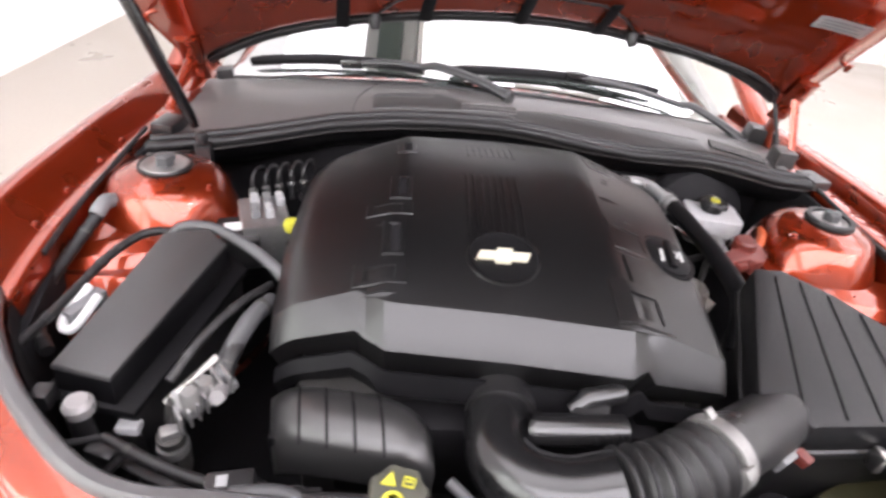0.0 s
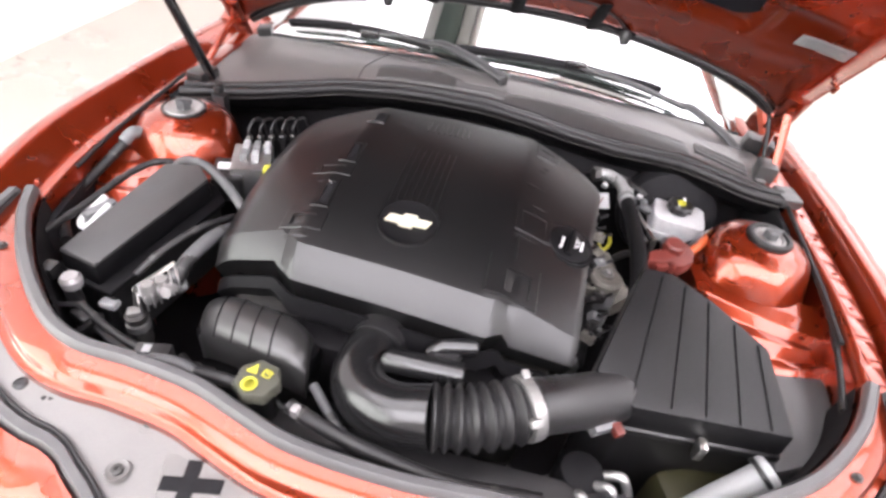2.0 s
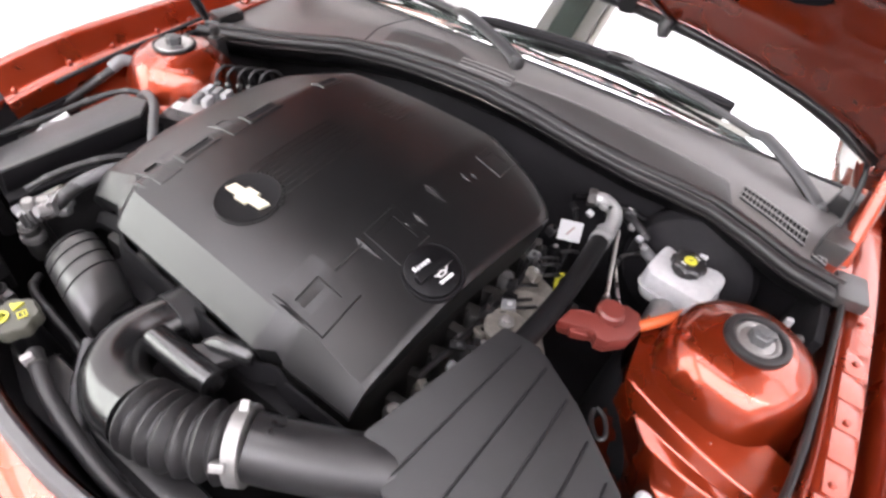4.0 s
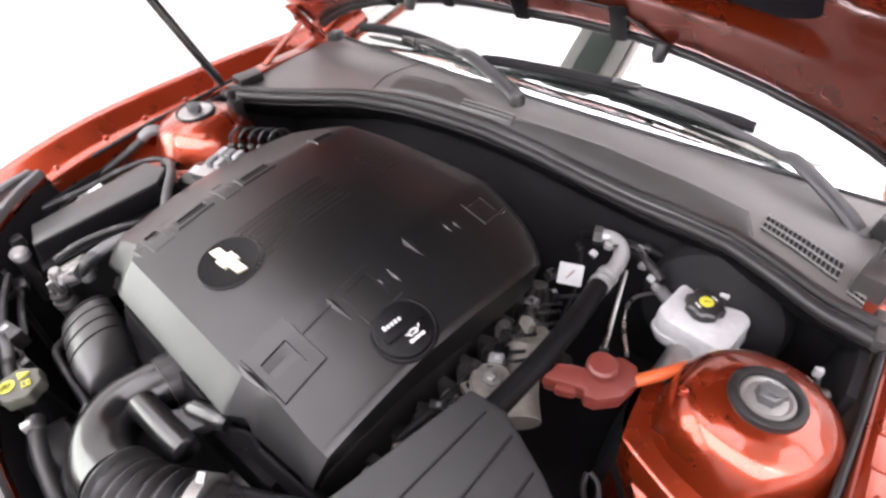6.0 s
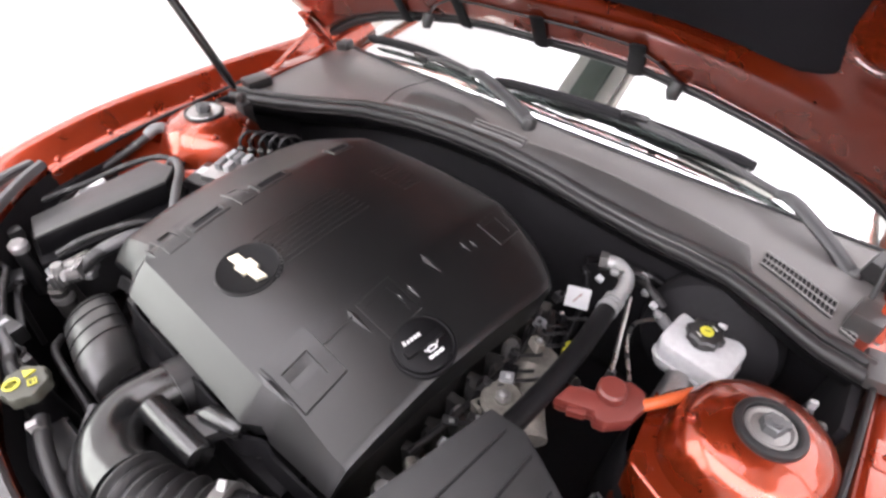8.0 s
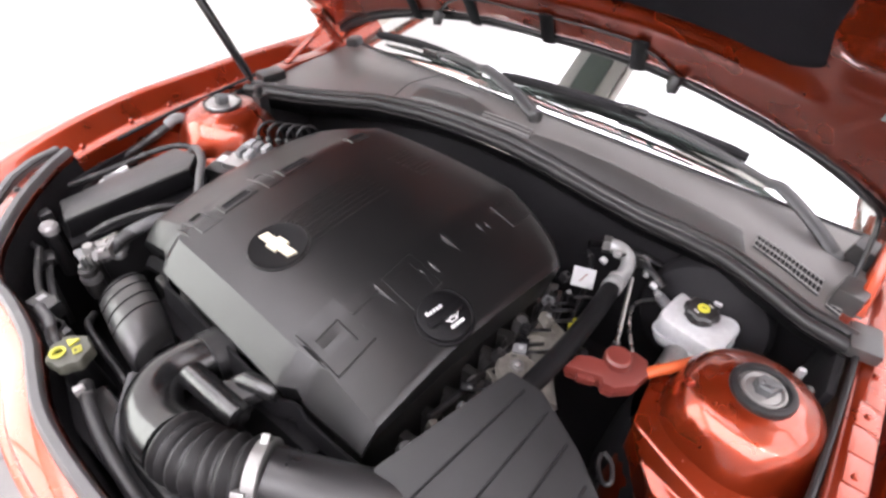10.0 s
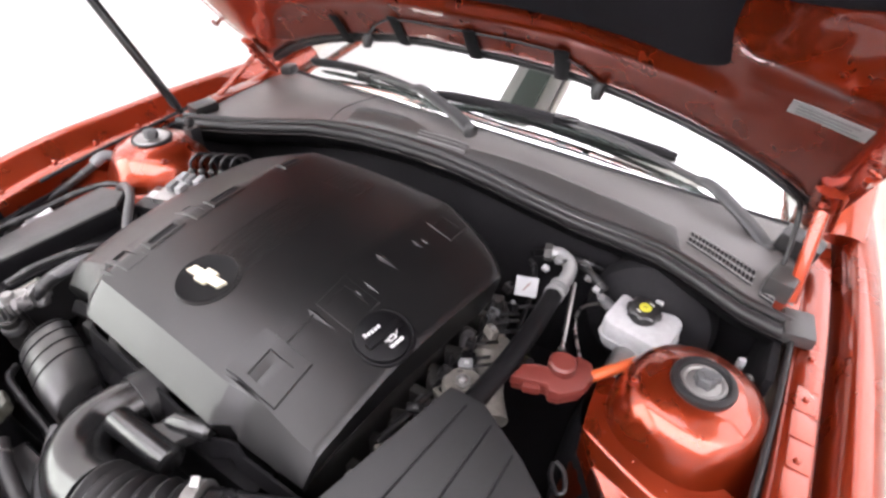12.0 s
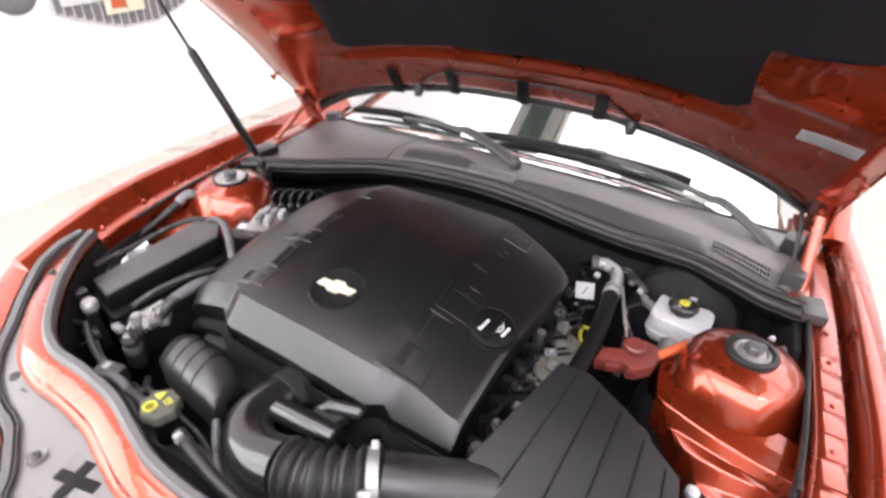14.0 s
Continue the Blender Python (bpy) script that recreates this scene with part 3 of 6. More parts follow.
def glass_foot(x):
    return 0.357 + 0.33 * x * x, 0.968 - 0.185 * x * x


def cowl():
    t = thing("cowl_panel", (0, 0.2, 0.90), "grey-black plastic cowl panel below the windscreen", "cowl panel")
    xs = span(-0.635, 0.645, 64)
    rows = []
    for k in (0.0, 0.04, 0.12, 0.25, 0.4, 0.55, 0.7, 0.82, 0.90, 1.0):
        row = []
        for x in xs:
            y0, z0 = cowl_front(x)
            y1, z1 = glass_foot(x)
            y1 += 0.012
            z = z0 + (z1 - z0) * k + 0.012 * math.sin(math.pi * min(1.0, k * 1.1)) - (0.012 if k in (0.0, 1.0) else 0)
            row.append(Vector((x, y0 + (y1 - y0) * k, z)))
        rows.append(row)
    part("panel", sheet(bmesh.new(), rows, 0.004), COWL, t, sharp=60)
    # twin-bead seal on the front edge
    pts = [Vector((x, cowl_front(x)[0] - 0.004, cowl_front(x)[1] + 0.002)) for x in xs]
    part("seal_bead", tube(bmesh.new(), pts, 0.0105, 10), RUBBER, t, "black rubber bead")
    part("seal_bead", tube(bmesh.new(), [p + Vector((0, 0.021, 0.008)) for p in pts], 0.0075, 8), PLASTIC, t)
    low = [p + Vector((0, -0.006, -0.014)) for p in pts]
    part("seal_lip", sheet(bmesh.new(), [low, [p + Vector((0, 0.016, -0.025)) for p in low], [p + Vector((0, 0.05, -0.05)) for p in low]], 0.003, Vector((0, 1, 0))), CAPBLACK, t)
    def on(x, k):
        y0, z0 = cowl_front(x)
        y1, z1 = glass_foot(x)
        return Vector((x, y0 + (y1 + 0.012 - y0) * k, z0 + (z1 - z0) * k + 0.012 * math.sin(math.pi * min(1.0, k * 1.1))))

    # panel joint
    part("joint", tube(bmesh.new(), [on(x, k) + Vector((0, 0, 0.0005)) for x, k in ((-0.293, 0.16), (-0.292, 0.28), (-0.290, 0.40), (-0.272, 0.60), (-0.254, 0.82), (-0.248, 0.95))], 0.0013, 6), PLASTIC, t)
    # air intake grilles: a dark recess with thin bars
    for x0, x1, ka, kb, half, n in ((-0.075, 0.038, 0.275, 0.300, 0.060, 20), (0.474, 0.584, 0.298, 0.246, 0.056, 17), (0.598, 0.618, 0.180, 0.160, 0.030, 3)):
        def mid(x):
            return ka + (kb - ka) * (x - x0) / (x1 - x0)

        g = part("grille", sheet(bmesh.new(), [[on(x, mid(x) + d * half) + Vector((0, 0, 0.0038)) for x in span(x0, x1, 16)] for d in (-1, 0, 1)], 0.004), DARK, t, "slotted air intake grille")
        for i in range(n + 1):
            x = x0 + (x1 - x0) * i / n
            a, b = on(x, mid(x) - half) + Vector((0, 0, 0.0044)), on(x, mid(x) + half) + Vector((0, 0, 0.0044))
            part("bar", tube(bmesh.new(), [a, (a + b) / 2, b], 0.0010, 5), COWL, g)
        for d in (-1, 0, 1):
            part("bar", tube(bmesh.new(), [on(x, mid(x) + d * half) + Vector((0, 0, 0.0050)) for x in span(x0, x1, 10)], 0.0016, 5), COWL, g)

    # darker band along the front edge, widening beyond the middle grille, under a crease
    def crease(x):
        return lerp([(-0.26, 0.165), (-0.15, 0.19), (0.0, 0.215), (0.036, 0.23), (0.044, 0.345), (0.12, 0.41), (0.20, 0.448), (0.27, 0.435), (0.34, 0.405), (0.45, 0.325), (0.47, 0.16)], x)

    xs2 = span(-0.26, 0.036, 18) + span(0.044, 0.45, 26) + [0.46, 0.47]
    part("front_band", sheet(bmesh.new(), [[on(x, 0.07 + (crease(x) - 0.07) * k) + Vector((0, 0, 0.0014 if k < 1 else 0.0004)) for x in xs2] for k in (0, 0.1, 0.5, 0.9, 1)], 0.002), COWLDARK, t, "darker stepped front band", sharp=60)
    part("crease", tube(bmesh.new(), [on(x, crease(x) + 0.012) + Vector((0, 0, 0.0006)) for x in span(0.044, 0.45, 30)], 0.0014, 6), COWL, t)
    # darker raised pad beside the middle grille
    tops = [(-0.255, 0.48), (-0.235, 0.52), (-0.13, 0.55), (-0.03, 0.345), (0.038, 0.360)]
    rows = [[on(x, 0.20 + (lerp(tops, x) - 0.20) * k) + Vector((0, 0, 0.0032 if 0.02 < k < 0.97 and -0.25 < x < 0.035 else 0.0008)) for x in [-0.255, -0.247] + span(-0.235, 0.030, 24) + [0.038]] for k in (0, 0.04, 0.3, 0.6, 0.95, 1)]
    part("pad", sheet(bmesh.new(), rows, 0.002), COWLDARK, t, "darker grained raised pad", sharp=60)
    # end blocks
    for s, x in ((-1, -0.615), (1, 0.655)):
        y, z = cowl_front(x)
        y += 0.02 if s > 0 else 0.05
        part("end_block", box(bmesh.new(), (0.042, 0.060, 0.022), pose(x, y, 0.905, 0, 0, 8 * s), 0.006), COWLDARK if s > 0 else PLASTIC, t)
    part("end_bracket", box(bmesh.new(), (0.04, 0.05, 0.045), pose(0.620, 0.255, 0.918, 0, 0, -10), 0.006), COWLDARK, t, "dark grey plastic end bracket")
    part("drain_box", box(bmesh.new(), (0.065, 0.045, 0.034), pose(0.632, 0.372, 0.925, 0, 8, -12), 0.006), PLASTIC, t)
    part("drain_box", box(bmesh.new(), (0.035, 0.035, 0.022), pose(-0.585, 0.425, 0.925, 0, -8, 12), 0.006), PLASTIC, t)


cowl()


def windscreen():
    t = thing("windshield", (0, 0.33, 0.92), "sloping car windscreen mirroring the bright ceiling", "windshield")
    rows = []
    for k in span(0, 1, 16):
        rows.append([Vector((x * (1 - 0.10 * k), glass_foot(x)[0] + 0.85 * k - 0.02 * k * k, glass_foot(x)[1] - 0.004 + 0.26 * k + 0.055 * k * k + 0.02 * k * (1 - (x / 0.63) ** 2))) for x in span(-0.63, 0.63, 28)])
    ob = part("glass", sheet(bmesh.new(), rows, 0.004), GLASS, t, sharp=80)
    ob.visible_shadow = False
    part("rubber_edge", tube(bmesh.new(), [Vector((x, glass_foot(x)[0] - 0.001, glass_foot(x)[1] - 0.003)) for x in span(-0.63, 0.63, 40)], 0.003, 6), RUBBER, t)
    dash = [[Vector((x, glass_foot(x)[0] + 0.10 + 0.7 * k, glass_foot(x)[1] - 0.05 + 0.05 * k)) for x in span(-0.60, 0.60, 14)] for k in span(0, 1, 6)]
    lone("dashboard", sheet(bmesh.new(), dash, 0.03), DASH, "grey vinyl dashboard top behind the windscreen", "dashboard", sharp=60)
    cabin = box(bmesh.new(), (1.2, 0.05, 0.6), pose(0, 1.22, 0.98))
    lone("cabin_bulkhead", cabin, DARK, "dark cabin interior behind the windscreen", "car interior")


windscreen()


def wiper(pivot, bend, joint, tip_in, tip_out, label):
    """Arm from its pivot over a bend to a joint on the blade, which runs from tip_in to tip_out."""
    t = thing("windshield_wiper", pivot, label, "wiper", group="windscreen wipers")
    p, b, j = Vector(pivot), Vector(bend), Vector(joint)
    arm = curve([p, p.lerp(b, 0.3) + Vector((0, 0, 0.010)), p.lerp(b, 0.8) + Vector((0, 0, 0.012)), b], 6)
    n = len(arm)
    part("arm_base", tube(bmesh.new(), arm, [0.0165 - 0.004 * i / n for i in range(n)], 12, 0.6), ARMGREY, t, "satin dark grey arm base")
    part("arm", tube(bmesh.new(), curve([b, b.lerp(j, 0.5) + Vector((0, 0, 0.006)), j], 8), 0.0095, 10, 0.7), PLASTIC, t)
    part("pivot_cap", lathe(bmesh.new(), [(0.014, -0.02), (0.014, 0.006), (0.010, 0.012), (0, 0.013)], Matrix.Translation(p), 20), PLASTIC, t)
    a, c = Vector(tip_in), Vector(tip_out)
    blade = [a.lerp(c, k) + Vector((0, 0, 0.004 + 0.012 * math.sin(math.pi * k))) for k in span(0, 1, 16)]
    part("blade", tube(bmesh.new(), blade, [0.008] + [0.0115] * 15 + [0.008], 8, 0.85), DARK, t)
    part("blade_rubber", tube(bmesh.new(), [q + Vector((0, 0.004, -0.010)) for q in blade], 0.004, 6), RUBBER, t)
    part("blade_clip", box(bmesh.new(), (0.05, 0.02, 0.018), Matrix.Translation(j) @ (c - a).to_track_quat("X", "Z").to_matrix().to_4x4(), 0.004), GLOSS, t)
    return t


wiper((0.022, 0.330, 0.968), (-0.160, 0.388, 0.992), (-0.31, 0.411, 0.976), (-0.540, 0.472, 0.938), (-0.155, 0.388, 0.984), "black wiper with a satin dark grey arm resting on the windscreen")
wiper((0.592, 0.362, 0.905), (0.448, 0.424, 0.957), (0.184, 0.422, 0.998), (-0.101, 0.392, 0.989), (0.397, 0.455, 0.969), "long black wiper resting low on the windscreen")

# ---- hood ----
HOOD_Y, HOOD_Z, HOOD_C, HOOD_S = 0.397, 0.991, 0.62, 0.785
# rear edge of the open hood: distance from the middle, and there y and z
HOOD_EDGE_Y = [(0.0, 0.362), (0.1, 0.380), (0.2, 0.394), (0.3, 0.397), (0.4, 0.390), (0.48, 0.387), (0.54, 0.388), (0.575, 0.390), (0.60, 0.394), (0.66, 0.406)]
HOOD_EDGE_Z = [(0.0, 1.107), (0.1, 1.100), (0.2, 1.089), (0.3, 1.074), (0.4, 1.056), (0.48, 1.034), (0.54, 1.010), (0.575, 0.992), (0.60, 0.978), (0.66, 0.938)]


def hood_half(v):
    return lerp([(0.0, 0.655), (0.28, 0.675), (0.45, 0.74), (1.02, 0.75)], v)


def hood_at(u, v, depth=0.0):
    """A point of the open hood: u in -1..1 across, v metres up from the rear edge, depth metres towards the bay."""
    a = abs(u) * 0.655
    y, z = lerp(HOOD_EDGE_Y, a) - 0.394, lerp(HOOD_EDGE_Z, a) - 0.978
    w = (HOOD_S * z - HOOD_C * y) * max(0.0, 1 - v / 1.1) + v
    c = HOOD_S * y + HOOD_C * z - depth
    x = u * hood_half(v) + 0.40 * min(0.0, u + 0.9) * min(1.0, max(0.0, v - 0.02) / 0.14)
    return Vector((x, HOOD_Y - HOOD_C * w + HOOD_S * c - 0.049 * x, HOOD_Z + HOOD_S * w + HOOD_C * c + 0.049 * x))


def pad_foot(u):
    """Where the insulation pad begins, metres up from the rear edge."""
    return 0.177 + 0.015 * u * u


def hood():
    t = thing("hood", (0, 0.35, 0.97), "open orange-red hood with a black insulation pad underneath", "hood")
    back = Vector((0, HOOD_S, HOOD_C))
    us, vs = span(-1, 1, 40), span(0, 1.02, 30)
    rows = [[hood_at(u, v) for u in us] for v in vs]
    part("outer_skin", sheet(bmesh.new(), rows, 0.003, back), PAINT, t, sharp=60)

    def inner_depth(u, v):
        a = abs(u)
        edge = min((1 - a) * 0.65, v + 0.004, (1.02 - v))
        d = 0.022 * max(0.0, min(1.0, (edge - 0.010) / 0.03))
        lip = v - pad_foot(min(a, 0.7)) + 0.036
        if a < 0.70:
            side = max(0.0, min(1.0, (0.70 - a) / 0.04))
            d -= 0.008 * side * max(0.0, min(1.0, lip / 0.030))
            d += 0.002 * side * math.exp(-(lip / 0.012) ** 2)
        far = math.hypot((a - 0.80) * 0.70, v - 0.335)
        d += 0.0025 * math.exp(-((far - 0.050) / 0.016) ** 2)
        ledge = max(0.0, min(1.0, (a - 0.655) / 0.03)) * max(0.0, min(1.0, (0.90 - a) / 0.05))
        return d + 0.0055 * ledge * math.exp(-((v - 0.262 - 0.10 * (a - 0.66)) / 0.013) ** 2) + 0.002

    us, vs = span(-0.992, 0.992, 96), span(0.004, 0.46, 64) + span(0.48, 1.01, 16)
    rows = [[hood_at(u, v, inner_depth(u, v)) for u in us] for v in vs]
    part("inner_panel", sheet(bmesh.new(), rows, 0.002, back), PAINT, t, sharp=60)
    # insulation pad: narrow at the rear, wide further up
    rows = []
    for k in [0.0, 0.002, 0.005, 0.010, 0.017, 0.024] + span(0.032, 0.150, 7) + [0.152, 0.155, 0.160, 0.167, 0.176, 0.187, 0.200, 0.212] + span(0.224, 0.72, 18):
        if k < 0.03:
            w = 0.665 - 0.050 * (1 - k / 0.03) ** 2.2
        elif k < 0.150:
            w = 0.672 - 0.035 * (k / 0.15)
        else:
            w = 0.637 + 0.225 * min(1.0, (k - 0.150) / 0.07) ** 0.6
        row = []
        for u in span(-1, 1, 40):
            v = k + pad_foot(min(abs(u * w), 0.68)) * max(0.0, 1 - k / 0.5) + 0.23 * min(1.0, k / 0.5)
            lift = 0.010 + 0.003 * noise.noise(Vector((u * 9, v * 9, 0))) if abs(u) < 0.985 and 0.005 < k < 0.71 else 0.001
            row.append(hood_at(u * w, v, inner_depth(u * w, v) + lift))
        rows.append(row)
    pad = part("insulation_pad", sheet(bmesh.new(), rows, 0.002, back), FELT, t, "black felt insulation pad")
    for u, v in ((-0.35, 0.66), (0.35, 0.66)):
        q = hood_at(u, v, inner_depth(u, v) + 0.012)
        part("clip", lathe(bmesh.new(), [(0.013, 0), (0.013, 0.002), (0.008, 0.004), (0, 0.004)], Matrix.Translation(q) @ Vector((0, -HOOD_S, -HOOD_C)).to_track_quat("Z", "Y").to_matrix().to_4x4(), 16), PLASTIC, pad)
    # rear seal strip, clips and bumpers
    strip = [hood_at(u, 0.008, 0.011) for u in span(-0.93, 0.93, 60)]
    part("rear_seal", tube(bmesh.new(), strip, 0.0125, 10, 0.9), RUBBER, t)
    part("rear_seal", tube(bmesh.new(), [hood_at(u, lerp([(0.0, 0.095), (0.26, 0.095), (0.34, 0.070), (0.40, 0.035)], abs(u)), inner_depth(u, 0.09) + 0.003) for u in span(-0.40, 0.40, 40)], 0.0034, 8, 0.7), RUBBER, t)
    for u in (-0.50, -0.25, 0.03, 0.28):
        pts = [hood_at(u + d, v, 0.029) for d, v in ((0.0, 0.012), (0.004, 0.04), (0.010, 0.07), (0.014, 0.105))]
        part("seal_clip", tube(bmesh.new(), pts, 0.013, 8, 0.16), CAPBLACK, t)
    for u in (-0.40, 0.388):
        q = hood_at(u, 0.030, 0.025)
        part("bump_stop", tube(bmesh.new(), [q, q + Vector((0, -0.008, -0.010)), q + Vector((0.002, -0.012, -0.022))], [0.012, 0.012, 0.008], 12), RUBBER, t)
    # washer hose along the rear edge to the body
    hose = curve([hood_at(0.42, 0.040, 0.030), hood_at(0.60, 0.035, 0.030), hood_at(0.78, 0.040, 0.030), hood_at(0.88, 0.035, 0.034), (0.603, 0.33, 1.010), (0.612, 0.29, 0.955), (0.612, 0.262, 0.915)], 8)
    part("washer_hose", tube(bmesh.new(), hose, 0.0042, 8), RUBBER, t)
    # side hook
    for s in (-1, 1):
        q = hood_at(s * 0.985, 0.165, 0.012)
        part("hook", tube(bmesh.new(), curve([hood_at(s * 0.955, 0.165, 0.010), q, q + Vector((-0.012 * s, -0.02, -0.004)), q + Vector((-0.014 * s, -0.03, 0.008))], 4), 0.0045, 8), PAINT, t)
    # hinges
    for s in (-1, 1):
        a = hood_at(s * 0.94, 0.10, 0.03)
        b = hood_at(s * 0.97, -0.005, 0.03)
        foot = Vector((s * 0.642, 0.345, 0.900))
        h = part("hinge", tube(bmesh.new(), [a, b], 0.022, 8, 0.35), PAINT, t, "painted steel hinge")
        part("hinge_arm", tube(bmesh.new(), [b, b.lerp(foot, 0.5) + Vector((0, 0.01, 0)), foot], 0.018, 8, 0.4), PAINT, h)
        part("hinge_arm", tube(bmesh.new(), [a.lerp(b, 0.4), (s * 0.640, 0.24, 0.905)], 0.010, 8, 0.5), PAINT, h)
        part("hinge_base", box(bmesh.new(), (0.035, 0.16, 0.012), pose(s * 0.636, 0.285, 0.900), 0.003), PAINT, h)
        for k in (0.2, 0.7):
            bolt(h, a.lerp(b, k) + Vector((-0.006 * s, -0.008, -0.006)), 0.006, PAINT, up=(0, -HOOD_S, -HOOD_C))
    # printed label
    lab = []
    for v in (0.205, 0.233):
        lab.append([hood_at(u, v + 0.24 * (u - 0.85), inner_depth(u, v) + 0.003) for u in span(0.788, 0.918, 6)])
    plate = part("printed_label", sheet(bmesh.new(), lab, 0.001, back), LABEL, t, "silver-grey printed label")
    for k, (a, b) in enumerate(((0.800, 0.905), (0.800, 0.890), (0.800, 0.900))):
        v = 0.211 + 0.007 * k
        pts = [[hood_at(u, v + w + 0.24 * (u - 0.85), inner_depth(u, v) + 0.0042) for u in span(a, b, 6)] for w in (0, 0.0025)]
        part("text_bar", sheet(bmesh.new(), pts, 0.0006, back), GREY, plate)


hood()


def gas_strut():
    foot = Vector((-0.522, 0.070, 0.934))
    head = hood_at(-0.885, 0.93, 0.035)
    d = (head - foot)
    t = thing("gas_strut", foot, "slim black gas strut propping the hood open", "gas strut")
    part("cylinder", tube(bmesh.new(), [foot + d * 0.03, foot + d * 0.06, foot + d * 0.365, foot + d * 0.375], [0.006, 0.0095, 0.0095, 0.005], 12), GLOSS, t)
    part("rod", tube(bmesh.new(), [foot + d * 0.37, foot + d * 0.97], 0.0036, 10), DARKMETAL, t)
    part("ball_end", lathe(bmesh.new(), [(0, -0.012), (0.009, -0.008), (0.011, 0), (0.009, 0.008), (0, 0.012)], Matrix.Translation(foot), 12), PLASTIC, t)
    part("ball_end", lathe(bmesh.new(), [(0, -0.012), (0.009, -0.008), (0.011, 0), (0.009, 0.008), (0, 0.012)], Matrix.Translation(head), 12), PLASTIC, t)
    part("bracket", slab(bmesh.new(), [(-0.535, 0.085, 0.922), (-0.510, 0.085, 0.922), (-0.508, 0.060, 0.922), (-0.532, 0.058, 0.922)], 0.05, 0.003), PLASTIC, t)


gas_strut()


# ---- engine ----
def cover_mid(y):
    return -0.055 + 0.02 * max(0.0, min(1.0, (y + 0.2) / 0.3))


def cover_half(y):
    h = 0.272 + 0.022 * max(0.0, min(1.0, (y + 0.36) / 0.36))
    return h - (1.6 * (y - 0.0) ** 2 if y > 0 else 0)


def cover_top(x, y):
    """Height of the moulded top, without its front facet."""
    z = 0.9731 - 0.45 * (y + 0.06) ** 2
    a = abs(x - cover_mid(y))
    z -= 0.31 * max(0.0, a - 0.145) + 0.02 * a
    e = cover_half(y) - a
    if x > 0 and e < 0.008:
        z -= 0.35 * (0.008 - max(e, 0))
    elif x < 0 and e < 0.035:
        z -= 14.0 * (0.035 - max(e, 0)) ** 2
    return z


def corner_reach(s):
    """0 over most of the front edge, 1 just beyond the notch at the oil cap's side, easing to the corner."""
    return max(0.0, min(1.0, (s - 0.60) / 0.05)) * max(0.0, (1.0 - s) / 0.35)


def cover_front(s):
    return -0.345 - 0.018 * s - 0.010 * corner_reach(s) - 0.022 * max(0.0, min(1.0, (0.64 - abs(s)) / 0.12))


def cover_point(s, w):
    """s across in -1..1; w 0 at the back, 1 at the crease, 1..2 down the front facet."""
    yb = 0.118 - 0.050 * abs(s) ** 3 - 0.025 * abs(s) ** 12
    yf = cover_front(s)
    yc = yf + 0.038 - 0.010 * max(0.0, min(1.0, (abs(s) - 0.62) / 0.3))
    if w <= 1:
        y = yb + (yc - yb) * w
        x = cover_mid(y) + s * cover_half(y)
        z = cover_top(x, y)
        z -= 0.003 * max(0.0, 1 - abs(abs(s) - 0.60) / 0.03) * max(0.0, min(1.0, (w - 0.80) / 0.15))
        b = (y - yb + 0.03)
        if b > 0.014:
            z -= 0.65 * (b - 0.014)
        return Vector((x, y, z))
    y = yc + (yf - yc) * (w - 1)
    x = cover_mid(y) + s * cover_half(y)
    z = cover_top(cover_mid(yc) + s * cover_half(yc), yc) - 0.003 * max(0.0, 1 - abs(abs(s) - 0.60) / 0.03)
    return Vector((x, y, z - (0.024 + 0.018 * corner_reach(s) + 0.010 * max(0.0, min(1.0, (0.64 - abs(s)) / 0.12))) * (w - 1) - 0.004 * (w - 1) ** 3))


